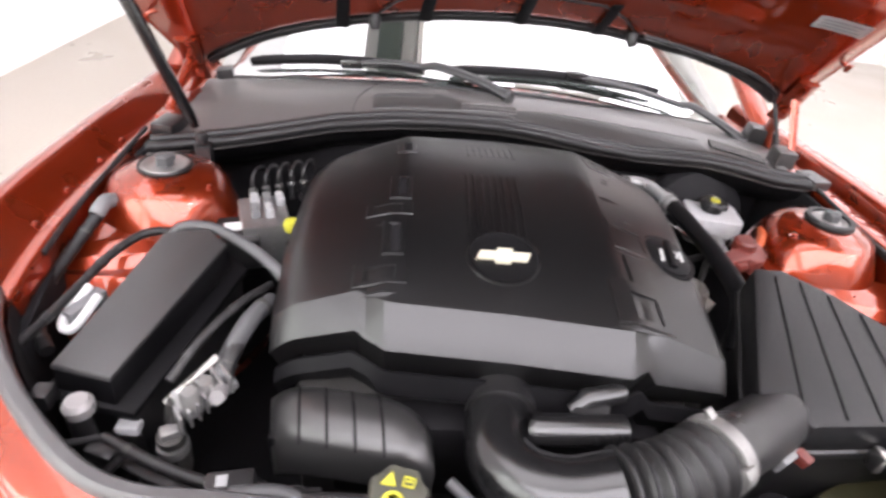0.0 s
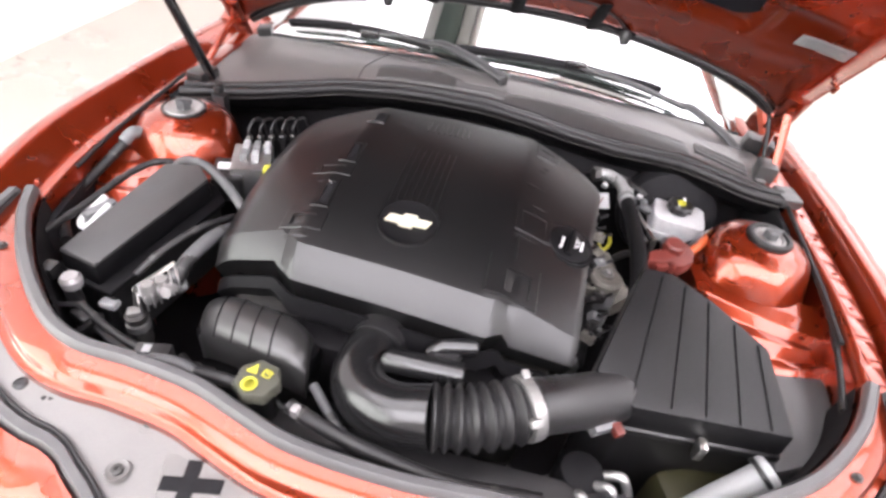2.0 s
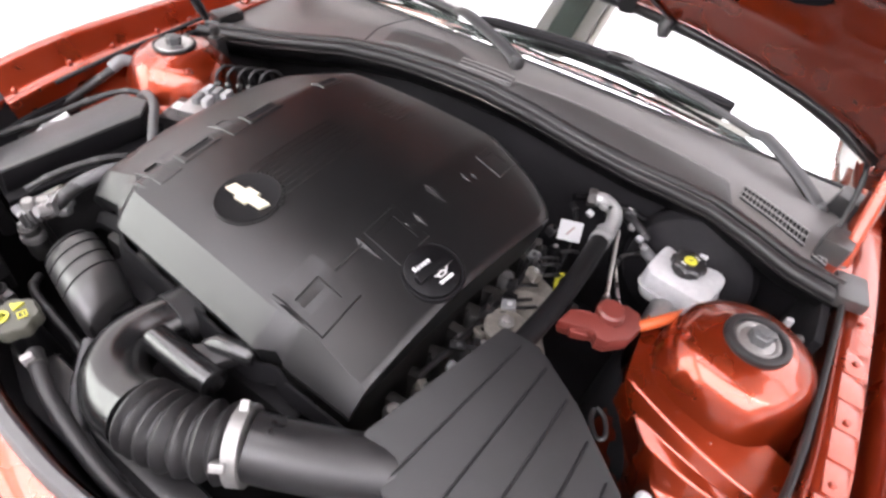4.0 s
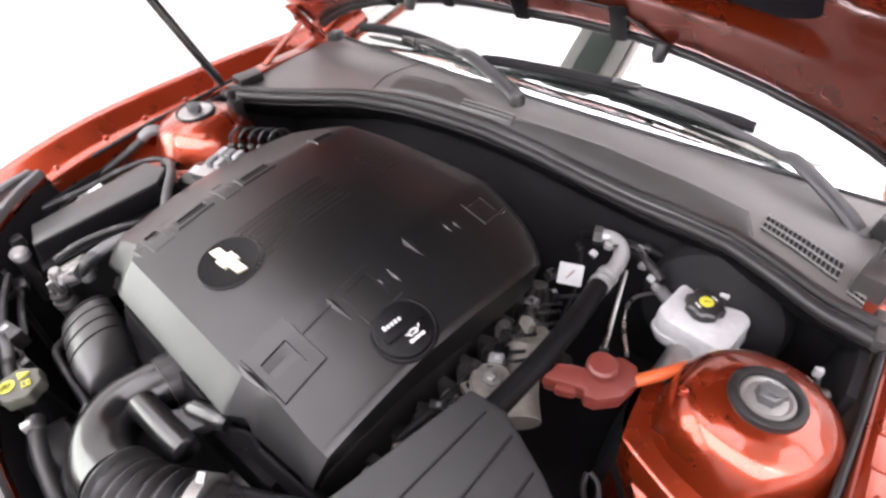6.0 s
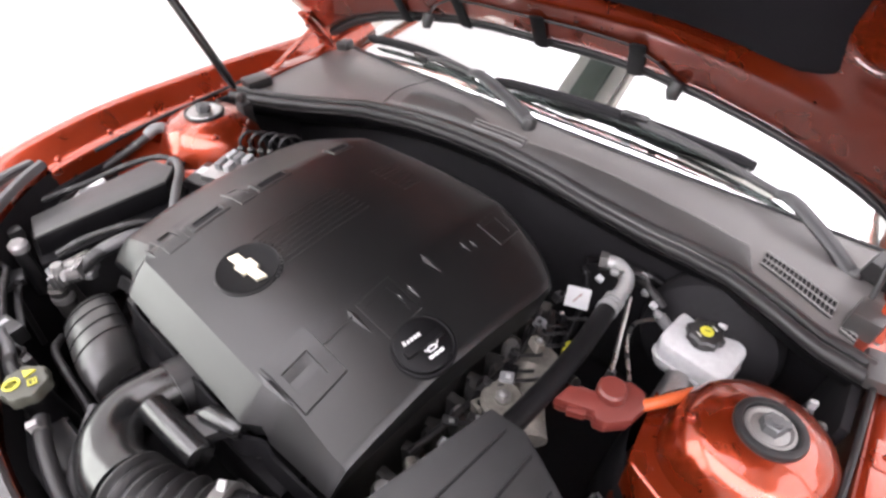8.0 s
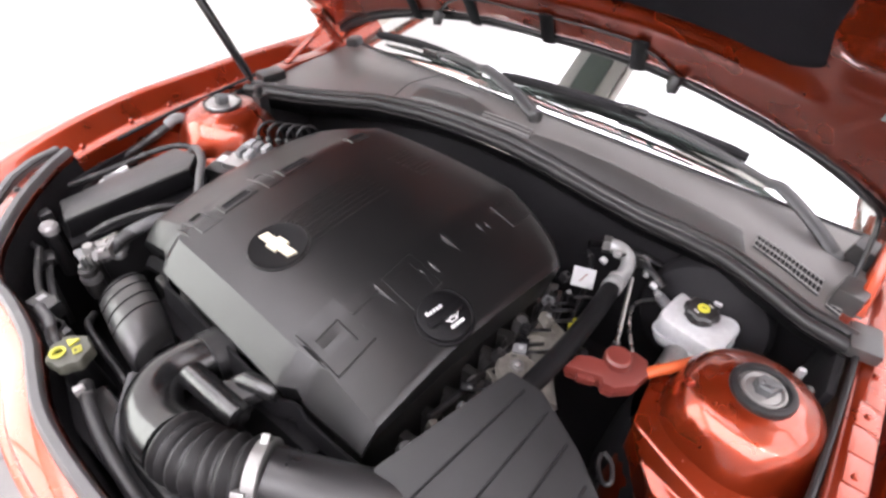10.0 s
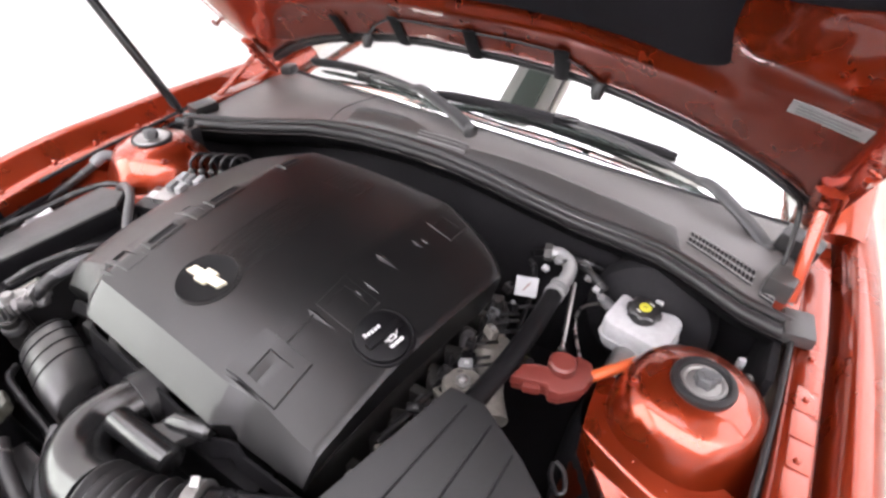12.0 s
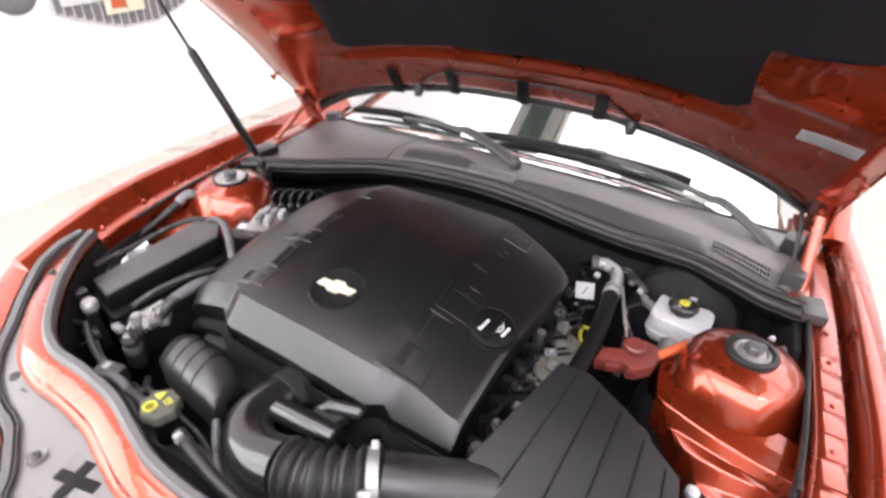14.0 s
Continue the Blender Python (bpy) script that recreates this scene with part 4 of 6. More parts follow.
def engine_cover():
    t = thing("engine_cover", (-0.05, -0.12, 0.80), "large satin black moulded plastic engine cover", "engine cover")
    ss = sorted(set([round(q, 4) for q in span(-1, 1, 40)] + [-0.985, -0.97, -0.96, -0.93, 0.93, 0.96, 0.97, 0.985] + [-0.635, -0.525, 0.525, 0.635]))
    ws = span(0, 1, 30) + [1.02, 1.25, 1.5, 1.75, 1.95, 2.0]
    grid = [[cover_point(s, w) for s in ss] for w in ws]
    bm = bmesh.new()
    v = [[bm.verts.new(p) for p in row] for row in grid]
    for i in range(len(ws) - 1):
        for j in range(len(ss) - 1):
            bm.faces.new((v[i][j], v[i][j + 1], v[i + 1][j + 1], v[i + 1][j]))
    ring = v[0] + [r[-1] for r in v[1:]] + v[-1][::-1][1:] + [r[0] for r in v[::-1][1:-1]]
    low = []
    mid = Vector((-0.05, -0.12, 0))
    for q in ring:
        o = Vector((q.co.x - mid.x, q.co.y - mid.y, 0)).normalized() * -0.012
        low.append(bm.verts.new(Vector((q.co.x, q.co.y, min(q.co.z - 0.03, 0.852))) + o))
    for i in range(len(ring)):
        j = (i + 1) % len(ring)
        bm.faces.new((ring[i], ring[j], low[j], low[i]))
    bm.faces.new(low)
    shell = part("shell", bm, COVER, t, sharp=19)
    # black lower skirt at the front with a notch over the duct
    pts = []
    for s in span(-0.98, 0.98, 48):
        p = cover_point(s, 2.0)
        pts.append(p + Vector((0, -0.004, -0.030)))
    rows = [pts, [p + Vector((0, -0.010, -0.014 - 0.012 * (abs(p.x + 0.05) < 0.16))) for p in pts], [p + Vector((0, 0.004, -0.045)) for p in pts]]
    part("skirt", sheet(bmesh.new(), rows, 0.004, Vector((0, 1, 0))), CAPBLACK, t)

    def lay(x, y, up=0.0):
        return Vector((x, y, cover_top(x, y) + up))

    # pointed fins in two rows, each a thin gable with a rail running forward from its middle
    def fin(x0, x1, y, high, wide, rail=0.0):
        bm = bmesh.new()
        a, b = lay(x0, y, -0.0005), lay(x1, y, -0.0005)
        m = lay(x0 + (x1 - x0) * 0.45, y)
        w = Vector((0, wide, 0))
        vs = [bm.verts.new(q) for q in (a, b, m + w * 0.5, m - w, m + Vector((0, -wide * 0.3, high)))]
        for q in ((0, 2, 4), (2, 1, 4), (1, 3, 4), (3, 0, 4), (0, 3, 2), (2, 3, 1)):
            bm.faces.new([vs[i] for i in q])
        part("fin", bm, COVER, shell)
        if rail:
            part("fin", tube(bmesh.new(), [lay(m.x, y - wide * 0.6 - rail * k, 0.0008) for k in (0, 0.33, 0.66, 1)], 0.0020, 6), COVER, shell)

    for x0, x1, y, rail in ((0.085, 0.152, -0.078, 0.0), (0.075, 0.146, -0.208, 0.048), (0.062, 0.134, -0.331, 0.0)):
        fin(x0, x1, y, 0.0022, 0.0075, rail)
    for x0, x1, y in ((0.112, 0.150, -0.147), (0.119, 0.153, -0.128), (0.122, 0.150, -0.018), (0.130, 0.153, -0.004)):
        fin(x0, x1, y, 0.0017, 0.0040)
    for x0, x1, y in ((-0.176, -0.214, -0.076), (-0.180, -0.222, -0.190), (-0.182, -0.230, -0.306), (-0.174, -0.205, 0.012)):
        fin(x0, x1, y, 0.0026, 0.0070)

    # raised frames round shallow wells
    def frame_plate(outer, inner, high, soft=0.0015):
        """outer, inner: x0, x1, y0, y1 of a raised plate on the top and of the well in it."""
        def ring(r, up, grow=0.0):
            x0, x1, y0, y1 = r
            xs, ys = (x0 - grow, x1 + grow), (y0 - grow, y1 + grow)
            pts = [(xs[0] + (xs[1] - xs[0]) * k, ys[0]) for k in (0, 0.25, 0.5, 0.75)] + [(xs[1], ys[0] + (ys[1] - ys[0]) * k) for k in (0, 0.25, 0.5, 0.75)]
            pts += [(xs[1] + (xs[0] - xs[1]) * k, ys[1]) for k in (0, 0.25, 0.5, 0.75)] + [(xs[0], ys[1] + (ys[0] - ys[1]) * k) for k in (0, 0.25, 0.5, 0.75)]
            return [lay(x, y, up) for x, y in pts]

        bm = bmesh.new()
        rings = [[bm.verts.new(p) for p in r] for r in (ring(outer, -0.001, soft), ring(outer, high), ring(inner, high), ring(inner, -0.001, -0.0006))]
        for a, b in zip(rings, rings[1:]):
            for k in range(16):
                bm.faces.new((a[k], a[(k + 1) % 16], b[(k + 1) % 16], b[k]))
        part("slot_frame", bm, COVER, shell, sharp=25)
        x0, x1, y0, y1 = inner
        floor = [[lay(x, y, 0.0004) for x in span(x0 - 0.001, x1 + 0.001, 3)] for y in span(y0 - 0.001, y1 + 0.001, 3)]
        return floor

    frame_plate((0.072, 0.148, -0.327, -0.262), (0.098, 0.135, -0.318, -0.279), 0.0024)
    frame_plate((0.100, 0.158, -0.198, -0.140), (0.109, 0.150, -0.190, -0.152), 0.0010)
    frame_plate((0.122, 0.166, 0.030, 0.078), (0.130, 0.158, 0.036, 0.064), 0.0014)
    for x, y, w, h in ((-0.186, -0.104, 0.013, 0.050), (-0.192, -0.217, 0.012, 0.050), (-0.180, 0.034, 0.013, 0.034)):
        well = frame_plate((x - w * 1.3, x + w * 0.9, y - h * 0.62, y + h * 0.62), (x - w / 2, x + w / 2, y - h / 2, y + h / 2), 0.0022)
        part("slot", sheet(bmesh.new(), well, 0.0003), DARK, shell)
    frame_plate((-0.238, -0.176, -0.292, -0.258), (-0.226, -0.190, -0.286, -0.266), 0.0012)
    frame_plate((-0.232, -0.172, -0.170, -0.142), (-0.222, -0.186, -0.164, -0.148), 0.0012)
    # fine ridges behind the badge and at the back
    for i in range(8):
        x = -0.096 + 0.0105 * i
        part("ridge", tube(bmesh.new(), [lay(x + 0.03 * (y + 0.16), y, 0.0002) for y in span(-0.196 if 1 < i < 6 else -0.208, -0.055, 16)], 0.0013, 6), COVER, shell)
        part("ridge", tube(bmesh.new(), [lay(x + 0.012, y, 0.0003) for y in span(0.016, 0.060, 5)], 0.0013, 6), COVER, shell)
    # badge: dark dish, bevelled ring, plain pale gold cross shape
    z = cover_top(-0.058, -0.245)
    m = pose(-0.058, -0.245, z + 0.0008, 10.0, 0, 0) @ Matrix.Diagonal((0.96, 0.94, 1, 1))
    for i in range(13):
        a = radians(20 + 8.5 * i)
        part("ring_tooth", box(bmesh.new(), (0.0050, 0.0028, 0.0030), m @ pose(0.0490 * math.cos(a), 0.0490 * math.sin(a), 0.0006, 0, 0, math.degrees(a)), 0.0008), COVER, t)
    part("badge_ring", lathe(bmesh.new(), [(0.044, 0.001), (0.0455, 0.0016), (0.0470, 0.0014), (0.048, -0.002)], m, 40), COVER, t)
    badge = part("badge", lathe(bmesh.new(), [(0.0, 0.0015), (0.040, 0.0015), (0.045, 0.003), (0.045, -0.004), (0, -0.004)], m, 40), CAPBLACK, t, "round glossy black badge")
    bm = bmesh.new()
    for poly in ([(-0.036, -0.0070), (0.030, -0.0070), (0.036, 0.0070), (-0.030, 0.0070)], [(-0.0125, -0.0125), (0.0078, -0.0125), (0.0125, 0.0125), (-0.0078, 0.0125)]):
        b = bmesh.new()
        lo = [b.verts.new(m @ Vector((x, y, 0.001))) for x, y in poly]
        hi = [b.verts.new(m @ Vector((x, y, 0.0055 if len(bm.verts) == 0 else 0.0062))) for x, y in poly]
        b.faces.new(lo[::-1])
        b.faces.new(hi)
        for i in range(4):
            b.faces.new((lo[i], lo[(i + 1) % 4], hi[(i + 1) % 4], hi[i]))
        merge(bm, b)
    part("emblem", bm, BADGE, badge, "plain pale gold bar shape")
    # oil filler cap
    x, y = 0.191, -0.175
    m = pose(x, y, cover_top(x, y) + 0.001, 7, 14, 0) @ Matrix.Diagonal((0.9, 0.9, 0.9, 1))
    part("cap_ring", lathe(bmesh.new(), [(0.043, -0.004), (0.043, 0.0005), (0.0445, 0.0012), (0.047, 0.0004), (0.049, -0.004)], m, 40), CAPBLACK, t)
    oil_cap(t, m)
    return t


def oil_cap(t, m):
    """The filler cap of the cover, with its grip and worn print."""
    bm = lathe(bmesh.new(), [(0.0, 0.004), (0.038, 0.004), (0.041, 0.002), (0.0415, -0.006), (0, -0.006)], m, 36)
    cap = part("oil_cap", bm, CAPBLACK, t, "black oil filler cap with white print")
    m = m @ pose(0, 0, 0, 0, 0, 82) @ Matrix.Diagonal((0.86, 0.86, 1, 1))
    part("grip", box(bmesh.new(), (0.074, 0.015, 0.010), m @ pose(0, -0.001, 0.006), 0.004), CAPBLACK, cap)
    for i in range(5):
        part("text_bar", box(bmesh.new(), (0.0046, 0.0082 if i == 0 else 0.0060, 0.0012), m @ pose(-0.0245 + 0.0072 * i, 0.0178 if i == 0 else 0.0165, 0.0046)), WHITEPRINT, cap)
    icon = [(0.016, 0.0022, 0.0, -0.0200, 0), (0.014, 0.0022, 0.0, -0.0135, 0), (0.0022, 0.008, -0.007, -0.0168, 0), (0.0022, 0.008, 0.0065, -0.0168, 0), (0.010, 0.0022, 0.0125, -0.0138, 38), (0.007, 0.0022, -0.011, -0.0150, -40), (0.006, 0.0022, 0.0, -0.0105, 0)]
    for w, h, x, y, turn in icon:
        part("icon_bar", box(bmesh.new(), (w, h, 0.0012), m @ pose(x + 0.007, y + 0.002, 0.0046, 0, 0, turn)), WHITEPRINT, cap)
    for i in range(3):
        part("icon_bar", box(bmesh.new(), (0.0085, 0.0055, 0.0012), m @ pose(-0.003 + 0.0100 * i, -0.0260, 0.0044)), WHITEPRINT, cap)
    return cap


engine_cover()


def intake():
    t = thing("intake_duct", (0.03, -0.46, 0.80), "glossy black intake duct with a ribbed bellows", "intake duct")
    line = curve([(-0.056, -0.365, 0.838), (-0.064, -0.405, 0.842), (-0.066, -0.446, 0.844), (-0.044, -0.478, 0.848), (-0.004, -0.494, 0.856), (0.042, -0.494, 0.868)], 8)
    part("elbow", tube(bmesh.new(), line, [0.036 + 0.004 * i / len(line) for i in range(len(line))], 24), GLOSS, t)
    line = curve([(0.040, -0.494, 0.868), (0.092, -0.484, 0.872), (0.150, -0.457, 0.874)], 22)
    n = len(line)
    part("bellows", tube(bmesh.new(), line, [0.0385 + 0.0045 * math.sin(i / n * 2 * math.pi * 7) for i in range(n)], 24), RUBBER, t, "ribbed black rubber bellows")
    d = Vector((0.86, 0.50, 0.05)).normalized()
    c = Vector((0.155, -0.454, 0.876))
    clamp = part("hose_clamp", tube(bmesh.new(), [c - d * 0.008, c - d * 0.0075, c + d * 0.0075, c + d * 0.008], [0.040, 0.0425, 0.0425, 0.040], 28), MOUNT, t, "dull steel hose clamp")
    part("screw_box", box(bmesh.new(), (0.016, 0.014, 0.010), Matrix.Translation(c + Vector((0.008, -0.034, 0.022))) @ pose(0, 0, 0, -45, 0, 30), 0.002), MOUNT, clamp)
    part("screw_box", box(bmesh.new(), (0.010, 0.012, 0.005), Matrix.Translation(c + Vector((-0.012, 0.020, 0.040))) @ pose(0, 0, 0, 25, 0, 30), 0.002), MOUNT, clamp)
    part("outlet", tube(bmesh.new(), curve([c + d * 0.006, (0.200, -0.430, 0.869), (0.245, -0.402, 0.856), (0.300, -0.365, 0.842)], 6), 0.0365, 24), PLASTIC, t)
    part("collar", tube(bmesh.new(), [(-0.055, -0.362, 0.838), (-0.058, -0.390, 0.840)], [0.040, 0.041], 24), PLASTIC, t)
    # resonator pipes in the bend
    part("resonator", tube(bmesh.new(), [(-0.038, -0.425, 0.868), (-0.034, -0.426, 0.868), (0.068, -0.424, 0.868), (0.071, -0.424, 0.868)], [0.014, 0.018, 0.018, 0.014], 18), GLOSS, t)
    part("resonator", tube(bmesh.new(), [(0.018, -0.395, 0.862), (0.034, -0.388, 0.874), (0.078, -0.376, 0.874), (0.082, -0.375, 0.874)], [0.010, 0.0135, 0.0135, 0.010], 16), GLOSS, t)
    part("bridge", slab(bmesh.new(), [(0.00, -0.42, 0.876), (0.05, -0.42, 0.876), (0.065, -0.385, 0.874), (0.03, -0.385, 0.874)], 0.02, 0.004), PLASTIC, t)


intake()


def air_box():
    t = thing("air_filter_box", (0.40, -0.30, 0.66), "matte black air filter box with a ribbed slanting lid", "air filter box")
    lid = [Vector(p) for p in ((0.308, -0.194, 0.934), (0.354, -0.192, 0.938), (0.420, -0.222, 0.926), (0.498, -0.272, 0.900), (0.522, -0.388, 0.858), (0.300, -0.408, 0.872), (0.245, -0.372, 0.884))]
    # one flat slanting plane
    flat = np.linalg.lstsq(np.array([(p.x, p.y, 1.0) for p in lid]), np.array([p.z for p in lid]), rcond=None)[0]

    def on(x, y):
        return float(flat[0] * x + flat[1] * y + flat[2])

    lid = [Vector((p.x, p.y, on(p.x, p.y))) for p in lid]
    part("lid", slab(bmesh.new(), lid, 0.045, 0.006, -0.02), LIDGREY, t)
    c = sum(lid, Vector()) / len(lid)
    rim = [c + (p - c) * 1.035 + Vector((0, 0, -0.045)) for p in lid]
    part("rim", slab(bmesh.new(), rim, 0.012, 0.003), PLASTIC, t)
    part("body", slab(bmesh.new(), [c + (p - c) * 0.96 + Vector((0, 0, -0.055)) for p in lid], 0.20, 0.006, 0.08), PLASTIC, t)

    for x0, y0, x1, y1 in ((0.336, -0.205, 0.296, -0.392), (0.372, -0.210, 0.350, -0.396), (0.408, -0.226, 0.398, -0.394), (0.446, -0.250, 0.446, -0.391), (0.480, -0.272, 0.490, -0.387)):
        pts = [Vector((x0 + (x1 - x0) * k, y0 + (y1 - y0) * k, on(x0 + (x1 - x0) * k, y0 + (y1 - y0) * k) + 0.0002)) for k in span(0, 1, 8)]
        part("lid_rib", tube(bmesh.new(), pts, 0.0017, 6), CAPBLACK, t)
    for x, y, z in ((0.505, -0.300, 0.852), (0.40, -0.412, 0.82), (0.505, -0.37, 0.82)):
        part("latch", box(bmesh.new(), (0.012, 0.020, 0.03), pose(x + 0.006, y, z), 0.003), STEEL, t)


air_box()


def tank():
    t = thing("resonator_box", (-0.22, -0.43, 0.76), "glossy black ribbed resonator box", "resonator box")
    def barrel(a, b, up=0.0):
        wide = 0.040 * (1 - 0.20 * a ** 4)
        return Vector((-0.228 + 0.087 * a + 0.006 * b, -0.410 - wide * b - 0.019 * a, 0.866 + 0.010 * a + up - 0.018 * abs(a) ** 5 - 0.006 * a * a - 0.013 * b * b - 0.006 * b ** 6))

    rows = []
    nx, ny = 24, 16
    for j in range(ny + 1):
        row = []
        for i in range(nx + 1):
            a, b = i / nx * 2 - 1, j / ny * 2 - 1
            row.append(barrel(a, b))
        rows.append(row)
    top = part("upper_half", sheet(bmesh.new(), rows, 0.05), TANK, t, sharp=60)
    for a in (-0.62, -0.28, 0.06, 0.40):
        pts = []
        for b in span(-0.97, 0.97, 14):
            pts.append(barrel(a, b, 0.0003))
        part("rib", tube(bmesh.new(), pts, 0.0014, 5), CAPBLACK, top)
    part("lower_half", box(bmesh.new(), (0.176, 0.060, 0.05), pose(-0.224, -0.410, 0.804, 0, 0, -11), 0.012), CAPBLACK, t)


tank()

# ---- right side of the bay ----
PALEGREY = material("pale_grey_plastic", (0.24, 0.24, 0.245), 0.45, grain=400, bump=0.2, vary=0.12)


def rounded(cx, cy, z, w, h, r, turn):
    """A rectangle with round corners, as points at height z."""
    out = []
    for k, (sx, sy) in enumerate(((1, 1), (-1, 1), (-1, -1), (1, -1))):
        for a in span(0, 90, 5):
            b = radians(a + 90 * k)
            out.append(pose(cx, cy, z, 0, 0, turn) @ Vector((sx * (w / 2 - r) + r * math.cos(b), sy * (h / 2 - r) + r * math.sin(b), 0)))
    return out


def brake_reservoir():
    t = thing("brake_fluid_reservoir", (0.455, 0.15, 0.74), "translucent white brake fluid reservoir with a black cap", "fluid reservoir")
    top = [tuple(p) for p in rounded(0.461, 0.163, 0.828, 0.108, 0.090, 0.019, -8)]
    part("tank", slab(bmesh.new(), top, 0.034, 0.0055, -0.02), WHITE, t)
    c = sum((Vector(p) for p in top), Vector()) / len(top)
    part("tank_base", slab(bmesh.new(), [c + (Vector(p) - c) * 1.03 + Vector((0, 0, -0.038)) for p in top], 0.024, 0.008, 0.12), WHITE, t)
    part("seam", slab(bmesh.new(), [c + (Vector(p) - c) * 1.06 + Vector((0, 0, -0.033)) for p in top], 0.005, 0.001), WHITE, t)
    bm = bmesh.new()
    m = pose(0.457, 0.165, 0.829) @ Matrix.Diagonal((0.78, 0.78, 1, 1))
    seg = 48
    prof = [(0.026, 0.0), (0.026, 0.008), (0.034, 0.010), (0.034, 0.019), (0.030, 0.022), (0.0, 0.022)]
    rings = []
    for r, z in prof:
        rings.append([bm.verts.new(m @ Vector((r * (1 + (0.07 * math.cos(8 * a) if r > 0.028 else 0)) * math.cos(a), r * (1 + (0.07 * math.cos(8 * a) if r > 0.028 else 0)) * math.sin(a), z))) for a in [2 * math.pi * k / seg for k in range(seg)]] if r else [bm.verts.new(m @ Vector((0, 0, z)))])
    for a, b in zip(rings, rings[1:]):
        for k in range(seg):
            q = [a[k], a[(k + 1) % seg], b[(k + 1) % len(b)], b[k % len(b)]]
            q = [v for i, v in enumerate(q) if v not in q[:i]]
            bm.faces.new(q)
    bm.faces.new(rings[0][::-1])
    cap = part("cap", bm, PLASTIC, t, "lobed black cap with a yellow mark")
    part("mark", lathe(bmesh.new(), [(0, 0.0235), (0.0125, 0.0235), (0.0125, 0.021), (0, 0.021)], m, 24), YELLOW, cap, "round yellow mark")
    part("mark_bar", box(bmesh.new(), (0.010, 0.002, 0.0006), m @ pose(0, 0, 0.0239, 0, 0, 25)), PLASTIC, cap)
    for a in (60, -120):
        part("text_bar", box(bmesh.new(), (0.012, 0.003, 0.0006), m @ pose(0.019 * math.cos(radians(a)), 0.019 * math.sin(radians(a)), 0.0225, 0, 0, a - 90)), WHITEPRINT, cap)
    part("level_tab", box(bmesh.new(), (0.014, 0.010, 0.02), pose(0.472, 0.207, 0.832), 0.003), WHITE, t)
    part("port", tube(bmesh.new(), [(0.415, 0.175, 0.805), (0.386, 0.192, 0.808)], 0.010, 12), GREY, t)
    b = thing("brake_booster", (0.47, 0.22, 0.66), "black steel brake booster drum behind the reservoir", "brake booster")
    part("drum", lathe(bmesh.new(), [(0, -0.05), (0.095, -0.05), (0.110, -0.03), (0.112, 0.0), (0.104, 0.02), (0.085, 0.03), (0.05, 0.05), (0, 0.05)], pose(0.462, 0.235, 0.772, 78, 0, 0), 40), DARK, b)
    part("master_cylinder", tube(bmesh.new(), [(0.46, 0.20, 0.785), (0.455, 0.06, 0.77), (0.455, 0.05, 0.77)], [0.022, 0.022, 0.014], 16), ALU, b, "cast aluminium master cylinder")


brake_reservoir()


def jump_terminal():
    t = thing("jump_start_terminal", (0.38, -0.04, 0.83), "faded red plastic jump start terminal cover", "terminal cover")
    top = [(0.345, -0.100, 0.880), (0.350, -0.072, 0.882), (0.366, -0.064, 0.884), (0.380, -0.058, 0.882), (0.388, -0.030, 0.880), (0.410, -0.012, 0.878), (0.430, -0.014, 0.876), (0.440, -0.034, 0.874), (0.434, -0.062, 0.874), (0.412, -0.086, 0.876), (0.398, -0.090, 0.877), (0.392, -0.082, 0.878)]
    part("cover", slab(bmesh.new(), top, 0.016, 0.004, -0.03), REDPLASTIC, t)
    part("knob", lathe(bmesh.new(), [(0.019, 0.872), (0.019, 0.889), (0.016, 0.892), (0, 0.893)], Matrix.Translation((0.397, -0.046, 0)), 24), REDPLASTIC, t)
    part("base", slab(bmesh.new(), [(x, y, z - 0.016) for x, y, z in top], 0.012, 0.003, 0.06), REDPLASTIC, t)
    part("latch", box(bmesh.new(), (0.024, 0.010, 0.014), pose(0.374, -0.092, 0.866, 0, 0, 22), 0.003), REDPLASTIC, t)
    part("cable", tube(bmesh.new(), curve([(0.430, -0.035, 0.866), (0.455, -0.005, 0.870), (0.490, 0.050, 0.862), (0.515, 0.085, 0.840), (0.53, 0.10, 0.78)], 8), 0.0080, 10), ORANGE, t, "orange sleeved cable")
    part("cable", tube(bmesh.new(), curve([(0.35, -0.04, 0.85), (0.325, -0.02, 0.82), (0.31, 0.02, 0.75)], 6), 0.007, 8), RUBBER, t)


jump_terminal()


